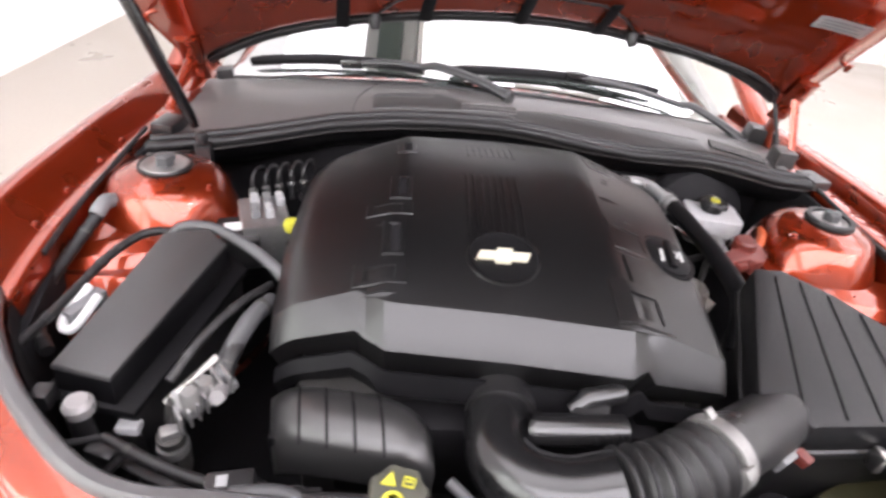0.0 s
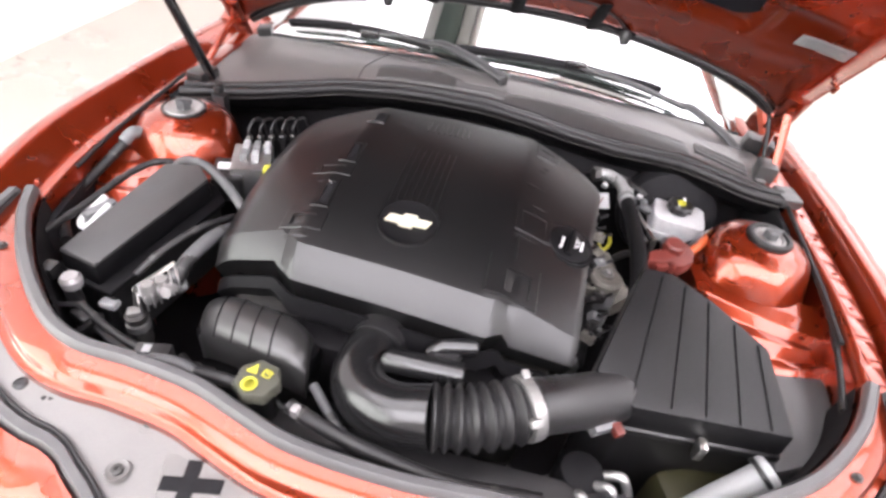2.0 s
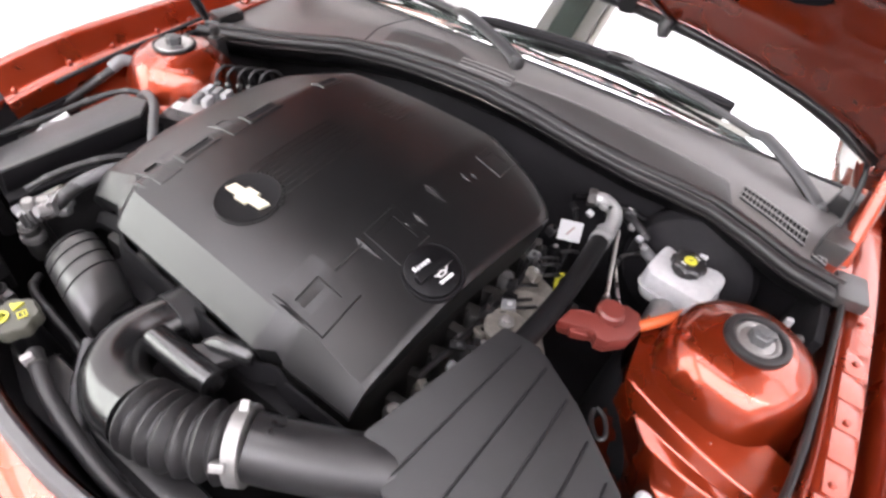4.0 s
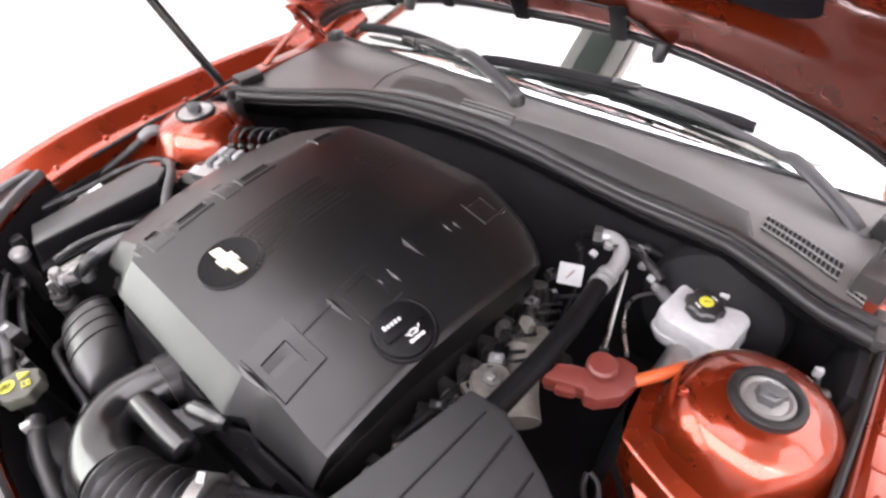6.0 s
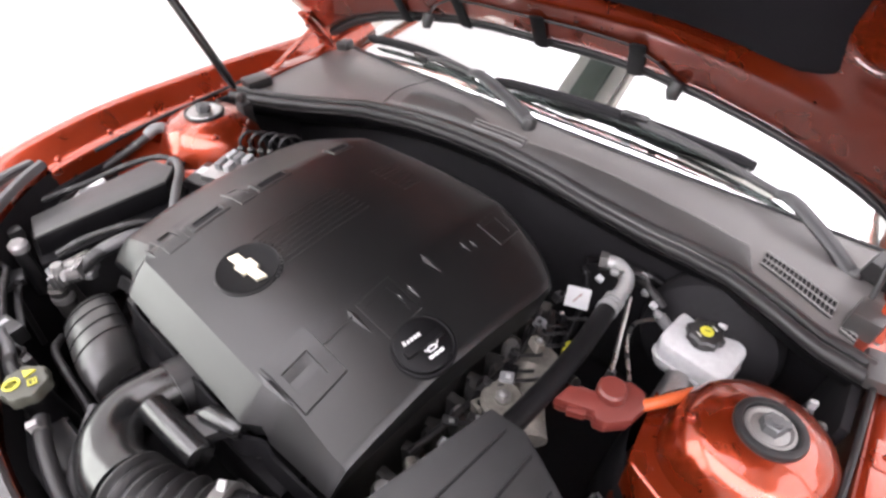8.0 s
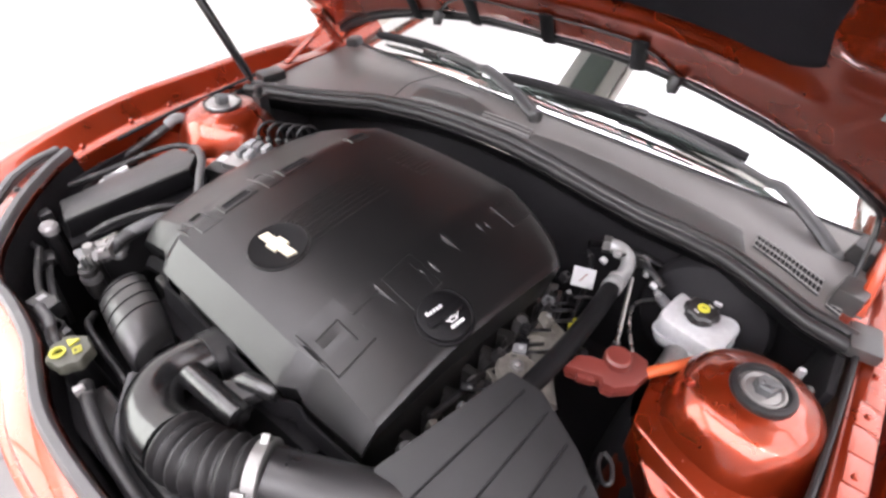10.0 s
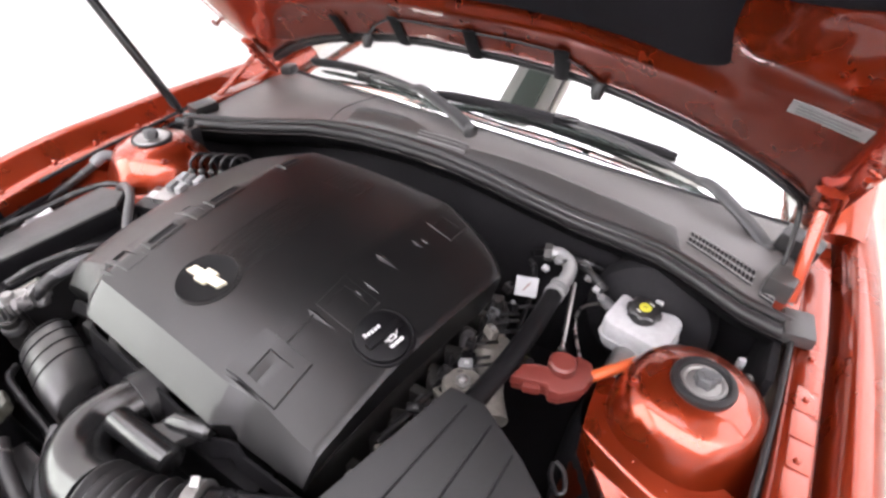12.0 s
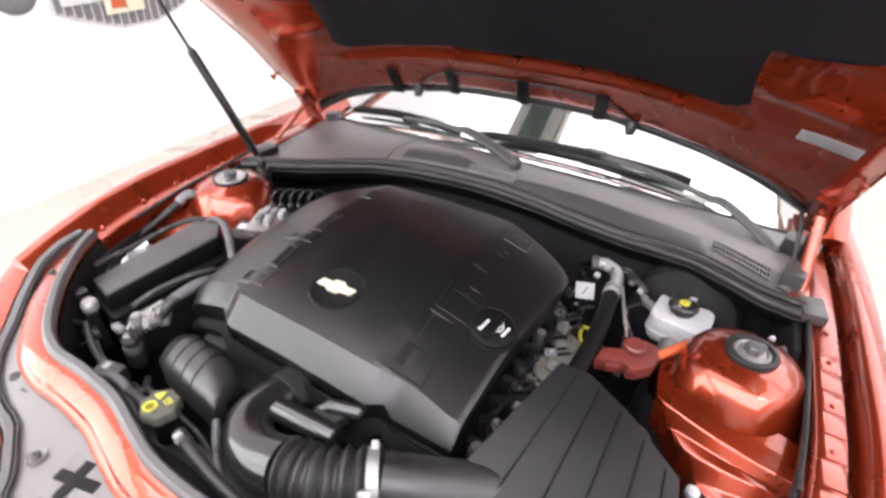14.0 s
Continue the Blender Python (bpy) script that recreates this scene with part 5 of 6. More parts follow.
def air_con_line():
    t = thing("coolant_line", (0.32, 0.05, 0.76), "silver pipe elbow with a thick black sleeved hose", "hose")
    part("pipe", tube(bmesh.new(), curve([(0.274, 0.200, 0.856), (0.293, 0.203, 0.858), (0.316, 0.185, 0.860), (0.326, 0.150, 0.862), (0.326, 0.105, 0.868)], 8), 0.0125, 14), SILVER, t, "bare aluminium pipe elbow")
    part("fitting", tube(bmesh.new(), [(0.264, 0.197, 0.856), (0.277, 0.201, 0.857)], 0.016, 6), DARKMETAL, t)
    part("fitting", tube(bmesh.new(), [(0.326, 0.118, 0.867), (0.326, 0.108, 0.868)], 0.0165, 16), SILVER, t)
    part("fitting", tube(bmesh.new(), [(0.326, 0.094, 0.870), (0.327, 0.084, 0.871)], 0.0165, 16), SILVER, t)
    part("sleeve", tube(bmesh.new(), curve([(0.327, 0.086, 0.871), (0.331, 0.0, 0.874), (0.330, -0.09, 0.878), (0.320, -0.19, 0.875), (0.30, -0.25, 0.83)], 8), 0.0148, 16), CAPBLACK, t, "black braided hose sleeve")
    part("tag", box(bmesh.new(), (0.037, 0.033, 0.002), pose(0.277, 0.096, 0.856, 44, 0, 20), 0.0005), PALEGREY, t, "white paper tag")
    part("tag_mark", box(bmesh.new(), (0.018, 0.0022, 0.0028), pose(0.277, 0.096, 0.856, 44, 0, 20) @ pose(0, 0, 0.0004, 0, 0, 55)), REDPLASTIC, t)
    r = thing("support_rod", (0.36, 0.05, 0.78), "thin bright steel rod beside the reservoir", "rod")
    part("rod", tube(bmesh.new(), [(0.338, 0.160, 0.846), (0.379, 0.006, 0.852)], 0.0034, 8), STEEL, r)
    part("foot", tube(bmesh.new(), [(0.379, 0.008, 0.853), (0.382, -0.005, 0.77)], 0.006, 8), DARKMETAL, r)


air_con_line()


def dip_loop():
    t = thing("oil_dipstick", (0.285, -0.02, 0.80), "yellow looped oil dipstick handle", "dipstick")
    pts = [(0.304 + 0.010 * math.sin(a), 0.046 + 0.005 * math.cos(a), 0.792 + 0.015 * math.cos(a)) for a in span(0, 2 * math.pi * 0.97, 18)]
    part("loop", tube(bmesh.new(), pts, 0.0038, 8), YELLOW, t)
    part("stem", tube(bmesh.new(), [(0.302, 0.042, 0.780), (0.293, 0.024, 0.76), (0.284, 0.0, 0.72)], 0.005, 8), YELLOW, t)
    part("tube", tube(bmesh.new(), [(0.283, 0.003, 0.74), (0.27, -0.02, 0.62)], 0.007, 8), DARKMETAL, t)


dip_loop()


DUSTY = material("dusty_grey_plastic", (0.10, 0.092, 0.08), 0.6, grain=200, bump=0.5, vary=0.5, stain=50)


def filler_pot():
    t = thing("power_steering_reservoir", (0.275, -0.12, 0.66), "grey plastic power steering reservoir beside the engine cover", "fluid reservoir")
    part("pot", lathe(bmesh.new(), [(0.0, 0.70), (0.026, 0.70), (0.030, 0.72), (0.030, 0.80), (0.026, 0.815), (0.0, 0.815)], Matrix.Translation((0.285, -0.120, 0)), 28), GREY, t)
    part("cap", lathe(bmesh.new(), [(0.028, 0.815), (0.030, 0.82), (0.030, 0.838), (0.026, 0.843), (0.012, 0.843), (0.012, 0.848), (0, 0.848)], Matrix.Translation((0.285, -0.120, 0)), 28), DUSTY, t)
    bolt(t, (0.285, -0.120, 0.846), 0.007, MOUNT)
    part("stalk", tube(bmesh.new(), [(0.285, -0.12, 0.71), (0.27, -0.14, 0.62)], 0.012, 10), RUBBER, t)


filler_pot()


def washer_neck():
    t = thing("washer_filler_neck", (0.44, -0.45, 0.70), "grey plastic washer filler neck with a flat cap", "filler neck")
    d = Vector((0.10, 0.045, 0.085))
    a = Vector((0.395, -0.475, 0.755))
    part("neck", tube(bmesh.new(), [a, a + d * 0.2, a + d * 0.85], [0.014, 0.016, 0.019], 18), PALEGREY, t)
    m = Matrix.Translation(a + d * 0.85) @ d.to_track_quat("Z", "Y").to_matrix().to_4x4()
    cap = part("cap", lathe(bmesh.new(), [(0.022, 0.0), (0.024, 0.003), (0.024, 0.012), (0.020, 0.016), (0.016, 0.0145), (0, 0.0145)], m, 28), PALEGREY, t)
    part("gasket", lathe(bmesh.new(), [(0.0245, -0.002), (0.0255, 0.0), (0.0255, 0.004), (0.0245, 0.005)], m, 28), RUBBER, cap)
    part("strap", tube(bmesh.new(), curve([a + d * 0.9 + Vector((0.02, -0.01, 0)), a + d * 0.6 + Vector((0.03, -0.02, -0.01)), a + d * 0.4 + Vector((0.012, -0.012, 0))], 5), 0.003, 6), GREY, t)
    b = thing("washer_tank", (0.45, -0.44, 0.53), "dull olive washer tank low behind the front rail", "tank")
    part("tank", box(bmesh.new(), (0.14, 0.11, 0.10), pose(0.46, -0.43, 0.685, 0, 0, 20), 0.02), material("olive_tank_plastic", (0.028, 0.026, 0.010), 0.5), b)


washer_neck()


def horn_and_plugs():
    """Connectors and a valve body below the bellows."""
    t = thing("valve_assembly", (0.27, -0.49, 0.72), "cluster of black valves with silver pipe ends", "valve")
    part("body", lathe(bmesh.new(), [(0, 0.74), (0.032, 0.74), (0.034, 0.76), (0.034, 0.80), (0.028, 0.82), (0.012, 0.825), (0, 0.825)], Matrix.Translation((0.245, -0.485, -0.004)), 24), CAPBLACK, t)
    for x, y, z, dx, dy in ((0.262, -0.500, 0.815, 0.03, -0.03), (0.235, -0.512, 0.805, 0.02, -0.04), (0.275, -0.48, 0.81, 0.04, -0.02)):
        part("pipe_end", tube(bmesh.new(), curve([(x, y, z), (x + dx * 0.5, y + dy * 0.3, z + 0.012), (x + dx, y + dy, z - 0.025)], 6), 0.0065, 10), ALU, t, "silver pipe end")
    part("plug", box(bmesh.new(), (0.036, 0.026, 0.022), pose(0.262, -0.425, 0.842, 10, 0, 30), 0.004), GREY, t)
    part("plug_lock", box(bmesh.new(), (0.014, 0.018, 0.014), pose(0.283, -0.432, 0.845, 10, 0, 30), 0.003), REDPLASTIC, t, "red connector lock")
    part("spring_clip", box(bmesh.new(), (0.004, 0.030, 0.006), pose(0.232, -0.425, 0.850, 10, 0, -30), 0.001), STEEL, t)


horn_and_plugs()


def right_pocket():
    t = thing("splash_shield", (0.59, -0.30, 0.66), "dark grey plastic splash shield ahead of the tower", "splash shield")
    part("shield", slab(bmesh.new(), [(0.525, -0.225, 0.800), (0.648, -0.215, 0.815), (0.635, -0.36, 0.815), (0.53, -0.40, 0.79)], 0.06, 0.012), SEAL, t)
    part("grommet", lathe(bmesh.new(), [(0, 0.0), (0.010, 0.0), (0.010, 0.010), (0.006, 0.014), (0, 0.014)], pose(0.532, -0.212, 0.800), 16), WHITE, t)
    b = thing("bracket_loop", (0.50, -0.2, 0.76), "black wire bracket loop beside the air filter box", "bracket")
    pts = curve([(0.440, -0.135, 0.806), (0.454, -0.143, 0.806), (0.464, -0.165, 0.805), (0.456, -0.172, 0.803), (0.441, -0.155, 0.803), (0.437, -0.138, 0.805)], 6)
    part("loop", tube(bmesh.new(), pts, 0.0036, 8), RUBBER, b)
    part("leg", tube(bmesh.new(), [(0.450, -0.168, 0.803), (0.45, -0.17, 0.70)], 0.004, 8), RUBBER, b)
    c = thing("fluid_sensor", (0.53, 0.13, 0.84), "small pale grey plastic clip on the apron", "clip")
    part("clip", box(bmesh.new(), (0.010, 0.008, 0.014), pose(0.605, 0.115, 0.868, 0, 0, 20), 0.002), PALEGREY, c)
    part("stem", tube(bmesh.new(), [(0.605, 0.115, 0.868), (0.62, 0.12, 0.82)], 0.003, 6), GREY, c)


right_pocket()


# ---- left side of the bay ----
def fuse_box():
    t = thing("fuse_box", (-0.48, -0.27, 0.70), "matte black fuse box with a long ridged lid", "fuse box")
    top = [(-0.506, -0.152, 0.893), (-0.450, -0.140, 0.897), (-0.417, -0.176, 0.899), (-0.480, -0.383, 0.866), (-0.552, -0.362, 0.858)]
    # one black lid: top colour greyed for its sheen, sides kept near black
    part("lid", slab(bmesh.new(), top, 0.006, 0.002, -0.02), FUSELID, t, "lid top in a lighter grey that stands in for sheen")
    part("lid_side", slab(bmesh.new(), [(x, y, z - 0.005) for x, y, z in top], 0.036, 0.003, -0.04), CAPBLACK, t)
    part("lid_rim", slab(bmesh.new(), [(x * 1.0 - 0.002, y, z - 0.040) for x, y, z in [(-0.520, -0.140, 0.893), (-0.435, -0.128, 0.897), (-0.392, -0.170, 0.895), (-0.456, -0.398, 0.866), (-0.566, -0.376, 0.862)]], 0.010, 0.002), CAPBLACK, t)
    part("case", slab(bmesh.new(), [(-0.514, -0.150, 0.850), (-0.440, -0.140, 0.850), (-0.400, -0.175, 0.846), (-0.464, -0.388, 0.820), (-0.556, -0.368, 0.815)], 0.12, 0.006, 0.05), PLASTIC, t)
    part("latch", box(bmesh.new(), (0.020, 0.022, 0.022), pose(-0.545, -0.395, 0.845), 0.004), PLASTIC, t)
    p = thing("round_cap_post", (-0.508, -0.405, 0.72), "dark grey round capped post before the fuse box", "cap")
    part("post", lathe(bmesh.new(), [(0.0, 0.74), (0.013, 0.74), (0.011, 0.838), (0, 0.838)], Matrix.Translation((-0.508, -0.408, 0)), 20), PLASTIC, p)
    part("lid", lathe(bmesh.new(), [(0.0, 0.836), (0.017, 0.838), (0.018, 0.850), (0.013, 0.856), (0, 0.856)], Matrix.Translation((-0.505, -0.406, 0)) @ Matrix.Diagonal((0.85, 0.85, 1, 1)), 20), LABEL, p)
    w = thing("white_clip", (-0.57, -0.28, 0.80), "white plastic loop clip beside the fuse box", "clip")
    pts = curve([(-0.580, -0.222, 0.850), (-0.592, -0.262, 0.836), (-0.588, -0.280, 0.831), (-0.574, -0.279, 0.832), (-0.560, -0.240, 0.850)], 6)
    part("loop", tube(bmesh.new(), pts, 0.006, 8), WHITEPRINT, w)
    part("latch", box(bmesh.new(), (0.018, 0.055, 0.02), pose(-0.577, -0.245, 0.836, 0, 0, -20), 0.004), GREY, w)


fuse_box()


def abs_module():
    t = thing("brake_control_module", (-0.39, -0.06, 0.76), "silver and black brake control module with coiled lines", "control module")
    part("block", box(bmesh.new(), (0.070, 0.090, 0.075), pose(-0.395, -0.06, 0.845, 0, 0, 20), 0.004), ALU, t, "cast aluminium valve block")
    part("case", box(bmesh.new(), (0.055, 0.075, 0.05), pose(-0.425, -0.095, 0.845, 0, 0, 20), 0.006), PLASTIC, t)
    for i, (dx, dy) in enumerate(((-0.018, 0.02), (0.0, 0.025), (0.018, 0.03), (-0.010, -0.01), (0.010, -0.006))):
        part("plug", box(bmesh.new(), (0.013, 0.026, 0.016), pose(-0.395 + dx, -0.06 + dy, 0.888, 0, 0, 20), 0.003), PALEGREY if i % 2 == 0 else GREY, t)
    part("label", box(bmesh.new(), (0.030, 0.022, 0.001), pose(-0.430, -0.092, 0.8715, 0, 0, 20)), WHITEPRINT, t, "white paper label")
    for i in range(5):
        x, y = -0.420 + 0.018 * i, -0.018 + 0.010 * i
        post = part("line_fitting", tube(bmesh.new(), [(x, y, 0.865), (x - 0.001, y + 0.004, 0.886)], 0.0042, 8), PLASTIC, t)
        part("nut", lathe(bmesh.new(), [(0.0045, 0), (0.0075, 0.002), (0.0075, 0.008), (0.004, 0.011), (0, 0.011)], pose(x - 0.001, y + 0.004, 0.884), 6), (DARKMETAL, PLASTIC)[i % 2], post)
        pts = curve([(x - 0.001, y + 0.004, 0.892), (x - 0.002, y + 0.008, 0.908), (x + 0.002, y + 0.026, 0.918), (x + 0.008, y + 0.048, 0.905), (x + 0.012, y + 0.062, 0.85)], 6)
        part("brake_line", tube(bmesh.new(), pts, 0.0028, 8), RUBBER, post)
    d = thing("transmission_dipstick", (-0.34, -0.09, 0.80), "small yellow dipstick handle behind the engine cover", "dipstick")
    bm = lathe(bmesh.new(), [(0, 0.868), (0.013, 0.870), (0.016, 0.880), (0.012, 0.889), (0, 0.891)], Matrix.Translation((-0.345, -0.09, 0)), 16, 0.7)
    part("handle", bm, YELLOW, d)
    part("stem", tube(bmesh.new(), [(-0.345, -0.09, 0.87), (-0.34, -0.09, 0.70)], 0.006, 8), PLASTIC, d)


abs_module()


def coolant_cap():
    t = thing("coolant_filler", (-0.164, -0.505, 0.80), "lobed grey radiator cap with yellow warning marks", "radiator cap")
    bm = bmesh.new()
    m = pose(-0.174, -0.511, 0.867) @ Matrix.Diagonal((0.80, 0.80, 1, 1))
    seg = 48
    rings = []
    for r, z in ((0.024, -0.004), (0.028, 0.0), (0.034, 0.002), (0.034, 0.014), (0.031, 0.018), (0.0, 0.019)):
        rings.append([bm.verts.new(m @ Vector((r * (1 + (0.06 * math.cos(7 * a) if r > 0.03 else 0)) * math.cos(a), r * (1 + (0.06 * math.cos(7 * a) if r > 0.03 else 0)) * math.sin(a), z))) for a in [2 * math.pi * k / seg for k in range(seg)]] if r else [bm.verts.new(m @ Vector((0, 0, z)))])
    for a, b in zip(rings, rings[1:]):
        for k in range(seg):
            q = [a[k], a[(k + 1) % seg], b[(k + 1) % len(b)], b[k % len(b)]]
            q = [v for i, v in enumerate(q) if v not in q[:i]]
            bm.faces.new(q)
    bm.faces.new(rings[0][::-1])
    cap = part("cap", bm, material("dusty_olive_grey_cap", (0.036, 0.036, 0.027), 0.55, grain=500, bump=0.3, vary=0.35, stain=60), t)
    part("round_mark", lathe(bmesh.new(), [(0.0085, 0.0198), (0.0085, 0.0208), (0.0125, 0.0208), (0.0125, 0.0198)], m @ pose(-0.006, -0.014, 0), 24), YELLOW, cap, "yellow ring mark")
    for turn in (40, -35):
        part("mark_bar", box(bmesh.new(), (0.014, 0.0026, 0.0010), m @ pose(-0.006, -0.014, 0.0203, 0, 0, turn)), YELLOW, cap)
    part("mark_bar", box(bmesh.new(), (0.007, 0.006, 0.0010), m @ pose(-0.006, -0.014, 0.0203, 0, 0, 5)), YELLOW, cap)
    tri = bmesh.new()
    slab(tri, [m @ Vector(q) for q in ((-0.020, 0.007, 0.0212), (-0.003, 0.004, 0.0212), (-0.007, 0.022, 0.0212))], 0.003)
    part("triangle_mark", tri, YELLOW, cap, "yellow triangle mark")
    for dx, dy, w, h in ((0.0, 0.0055, 0.014, 0.0022), (0.0, -0.0055, 0.014, 0.0022), (-0.006, 0.0, 0.0022, 0.012), (0.006, 0.0, 0.0022, 0.012), (0.0, 0.001, 0.007, 0.0022)):
        part("book_mark", box(bmesh.new(), (w, h, 0.0010), m @ pose(0.012, 0.009, 0.0203, 0, 0, -15) @ pose(dx, dy, 0)), YELLOW, cap, "yellow book outline mark")
    part("neck", lathe(bmesh.new(), [(0.023, -0.002), (0.023, -0.03), (0.030, -0.09), (0, -0.09)], m, 24), CAPBLACK, t)
    r = thing("radiator_tank", (-0.05, -0.53, 0.70), "long black radiator end tank behind the front rail", "radiator")
    part("tank", box(bmesh.new(), (0.80, 0.05, 0.06), pose(-0.03, -0.525, 0.785), 0.012), PLASTIC, r)
    for i in range(16):
        part("fin", box(bmesh.new(), (0.004, 0.054, 0.05), pose(-0.40 + i * 0.05, -0.5255, 0.787), 0.001), PLASTIC, r)
    part("core", box(bmesh.new(), (0.84, 0.035, 0.24), pose(-0.03, -0.525, 0.64), 0.004), DARK, r)


coolant_cap()


def hoses():
    """Loose hoses and cables, each a thing of its own."""
    specs = [
        ("radiator_hose", [(-0.132, -0.520, 0.858), (-0.085, -0.535, 0.856), (-0.02, -0.548, 0.850), (0.08, -0.556, 0.840), (0.19, -0.545, 0.83)], 0.0095, RUBBER, "black rubber radiator hose along the front rail"),
        ("overflow_hose", [(-0.185, -0.515, 0.868), (-0.225, -0.512, 0.868), (-0.275, -0.505, 0.852), (-0.33, -0.505, 0.84)], 0.007, RUBBER, "thin black overflow hose by the radiator cap"),
        ("vacuum_hose", [(-0.465, -0.440, 0.845), (-0.40, -0.470, 0.846), (-0.335, -0.490, 0.846), (-0.27, -0.502, 0.846), (-0.21, -0.504, 0.85)], 0.0055, RUBBER, "black vacuum hose before the resonator box"),
        ("fuse_box_hose", [(-0.520, -0.128, 0.850), (-0.500, -0.118, 0.878), (-0.465, -0.125, 0.890), (-0.430, -0.141, 0.893), (-0.375, -0.182, 0.893), (-0.335, -0.214, 0.880), (-0.315, -0.23, 0.85)], 0.0080, GREYRUBBER, "thick black hose arching beside the fuse box"),
        ("fuel_hose", [(-0.376, -0.362, 0.846), (-0.369, -0.325, 0.862), (-0.358, -0.28, 0.868), (-0.345, -0.24, 0.860)], 0.0115, GREYRUBBER, "short black hose beside the engine cover"),
        ("wire_loom", [(-0.425, -0.375, 0.855), (-0.405, -0.33, 0.872), (-0.375, -0.27, 0.880), (-0.35, -0.22, 0.87)], 0.0052, RUBBER, "black wire loom beside the fuse box"),
        ("fender_hose", [(-0.592, -0.312, 0.822), (-0.622, -0.275, 0.826), (-0.642, -0.215, 0.834), (-0.634, -0.15, 0.855), (-0.620, -0.10, 0.878)], 0.0085, RUBBER, "black hose along the inner fender"),
        ("fender_cable", [(-0.612, -0.34, 0.845), (-0.595, -0.25, 0.850), (-0.575, -0.17, 0.862), (-0.545, -0.12, 0.868), (-0.50, -0.10, 0.86)], 0.006, RUBBER, "thin black cable behind the fuse box"),
        ("lower_hose", [(-0.345, -0.488, 0.830), (-0.316, -0.499, 0.852), (-0.280, -0.501, 0.857), (-0.245, -0.514, 0.852), (-0.215, -0.528, 0.830)], 0.008, GREYRUBBER, "grey rubber hose before the resonator box"),
        ("corner_cable", [(-0.585, -0.395, 0.842), (-0.555, -0.425, 0.830), (-0.510, -0.440, 0.832), (-0.47, -0.438, 0.84)], 0.004, RUBBER, "thin black cable curving through the front corner"),
        ("fan_cable", [(-0.12, -0.470, 0.835), (-0.06, -0.525, 0.83), (0.0, -0.545, 0.835), (0.07, -0.55, 0.83), (0.16, -0.55, 0.82)], 0.0065, GREYRUBBER, "thin black fan cable along the radiator"),
        ("side_loom", [(-0.33, -0.44, 0.78), (-0.30, -0.46, 0.79), (-0.24, -0.468, 0.785), (-0.17, -0.475, 0.775), (-0.10, -0.50, 0.76)], 0.006, RUBBER, "black wire loom below the resonator box"),
        ("plug_cable", [(0.235, 0.06, 0.83), (0.250, 0.0, 0.81), (0.248, -0.08, 0.81), (0.245, -0.17, 0.82), (0.232, -0.25, 0.82)], 0.005, RUBBER, "black plug cable along the engine cover"),
        ("booster_hose", [(0.385, 0.185, 0.835), (0.36, 0.195, 0.845), (0.335, 0.21, 0.84), (0.30, 0.225, 0.82)], 0.008, RUBBER, "black vacuum hose to the brake booster"),
        ("firewall_loom", [(0.24, 0.20, 0.84), (0.28, 0.235, 0.835), (0.35, 0.255, 0.82), (0.40, 0.26, 0.80)], 0.007, CAPBLACK, "black wire loom on the firewall"),
        ("front_cable", [(-0.60, -0.40, 0.81), (-0.55, -0.45, 0.795), (-0.48, -0.46, 0.80), (-0.44, -0.44, 0.83)], 0.005, RUBBER, "thin black cable in the front corner"),
        ("rear_hose", [(-0.36, 0.08, 0.83), (-0.34, 0.03, 0.86), (-0.335, -0.03, 0.865), (-0.345, -0.10, 0.85)], 0.010, RUBBER, "black hose behind the engine cover"),
        ("right_loom", [(0.240, 0.10, 0.79), (0.262, 0.04, 0.78), (0.272, -0.05, 0.78), (0.262, -0.2, 0.78), (0.25, -0.28, 0.78)], 0.010, RUBBER, "black wire loom along the engine"),
        ("right_cable", [(0.245, 0.18, 0.84), (0.262, 0.165, 0.835), (0.275, 0.13, 0.80), (0.28, 0.08, 0.76)], 0.005, CAPBLACK, "thin black cable by the engine"),
        ("brake_pipe", [(0.40, 0.05, 0.80), (0.37, 0.10, 0.81), (0.36, 0.16, 0.80), (0.39, 0.21, 0.79)], 0.003, STEEL, "thin steel brake pipe"),
        ("apron_cable", [(0.652, -0.02, 0.885), (0.648, -0.12, 0.878), (0.635, -0.22, 0.868), (0.61, -0.32, 0.86)], 0.005, RUBBER, "thin black cable along the inner fender"),
    ]
    for name, pts, r, mat, label in specs:
        t = thing(name, min(pts, key=lambda q: q[2]), label, "hose" if "hose" in name else "cable")
        line = curve(pts, 7)
        part("run", tube(bmesh.new(), line, r, 12), mat, t, sharp=60)
        if name == "radiator_hose":
            part("pale_clamp", box(bmesh.new(), (0.010, 0.013, 0.016), pose(-0.119, -0.530, 0.866, 0, 0, -10), 0.003), LABEL, t, "pale grey hose clamp")
        if "hose" in name:
            for i in (3, len(line) - 5):
                part("clamp", tube(bmesh.new(), [line[i], line[i] * 0.5 + line[i + 1] * 0.5], r * 1.12, 14), DARKMETAL, t)
        else:
            for i in range(4, len(line) - 4, 8):
                part("tape", tube(bmesh.new(), line[i:i + 2], r * 1.15, 10), PLASTIC, t)


hoses()


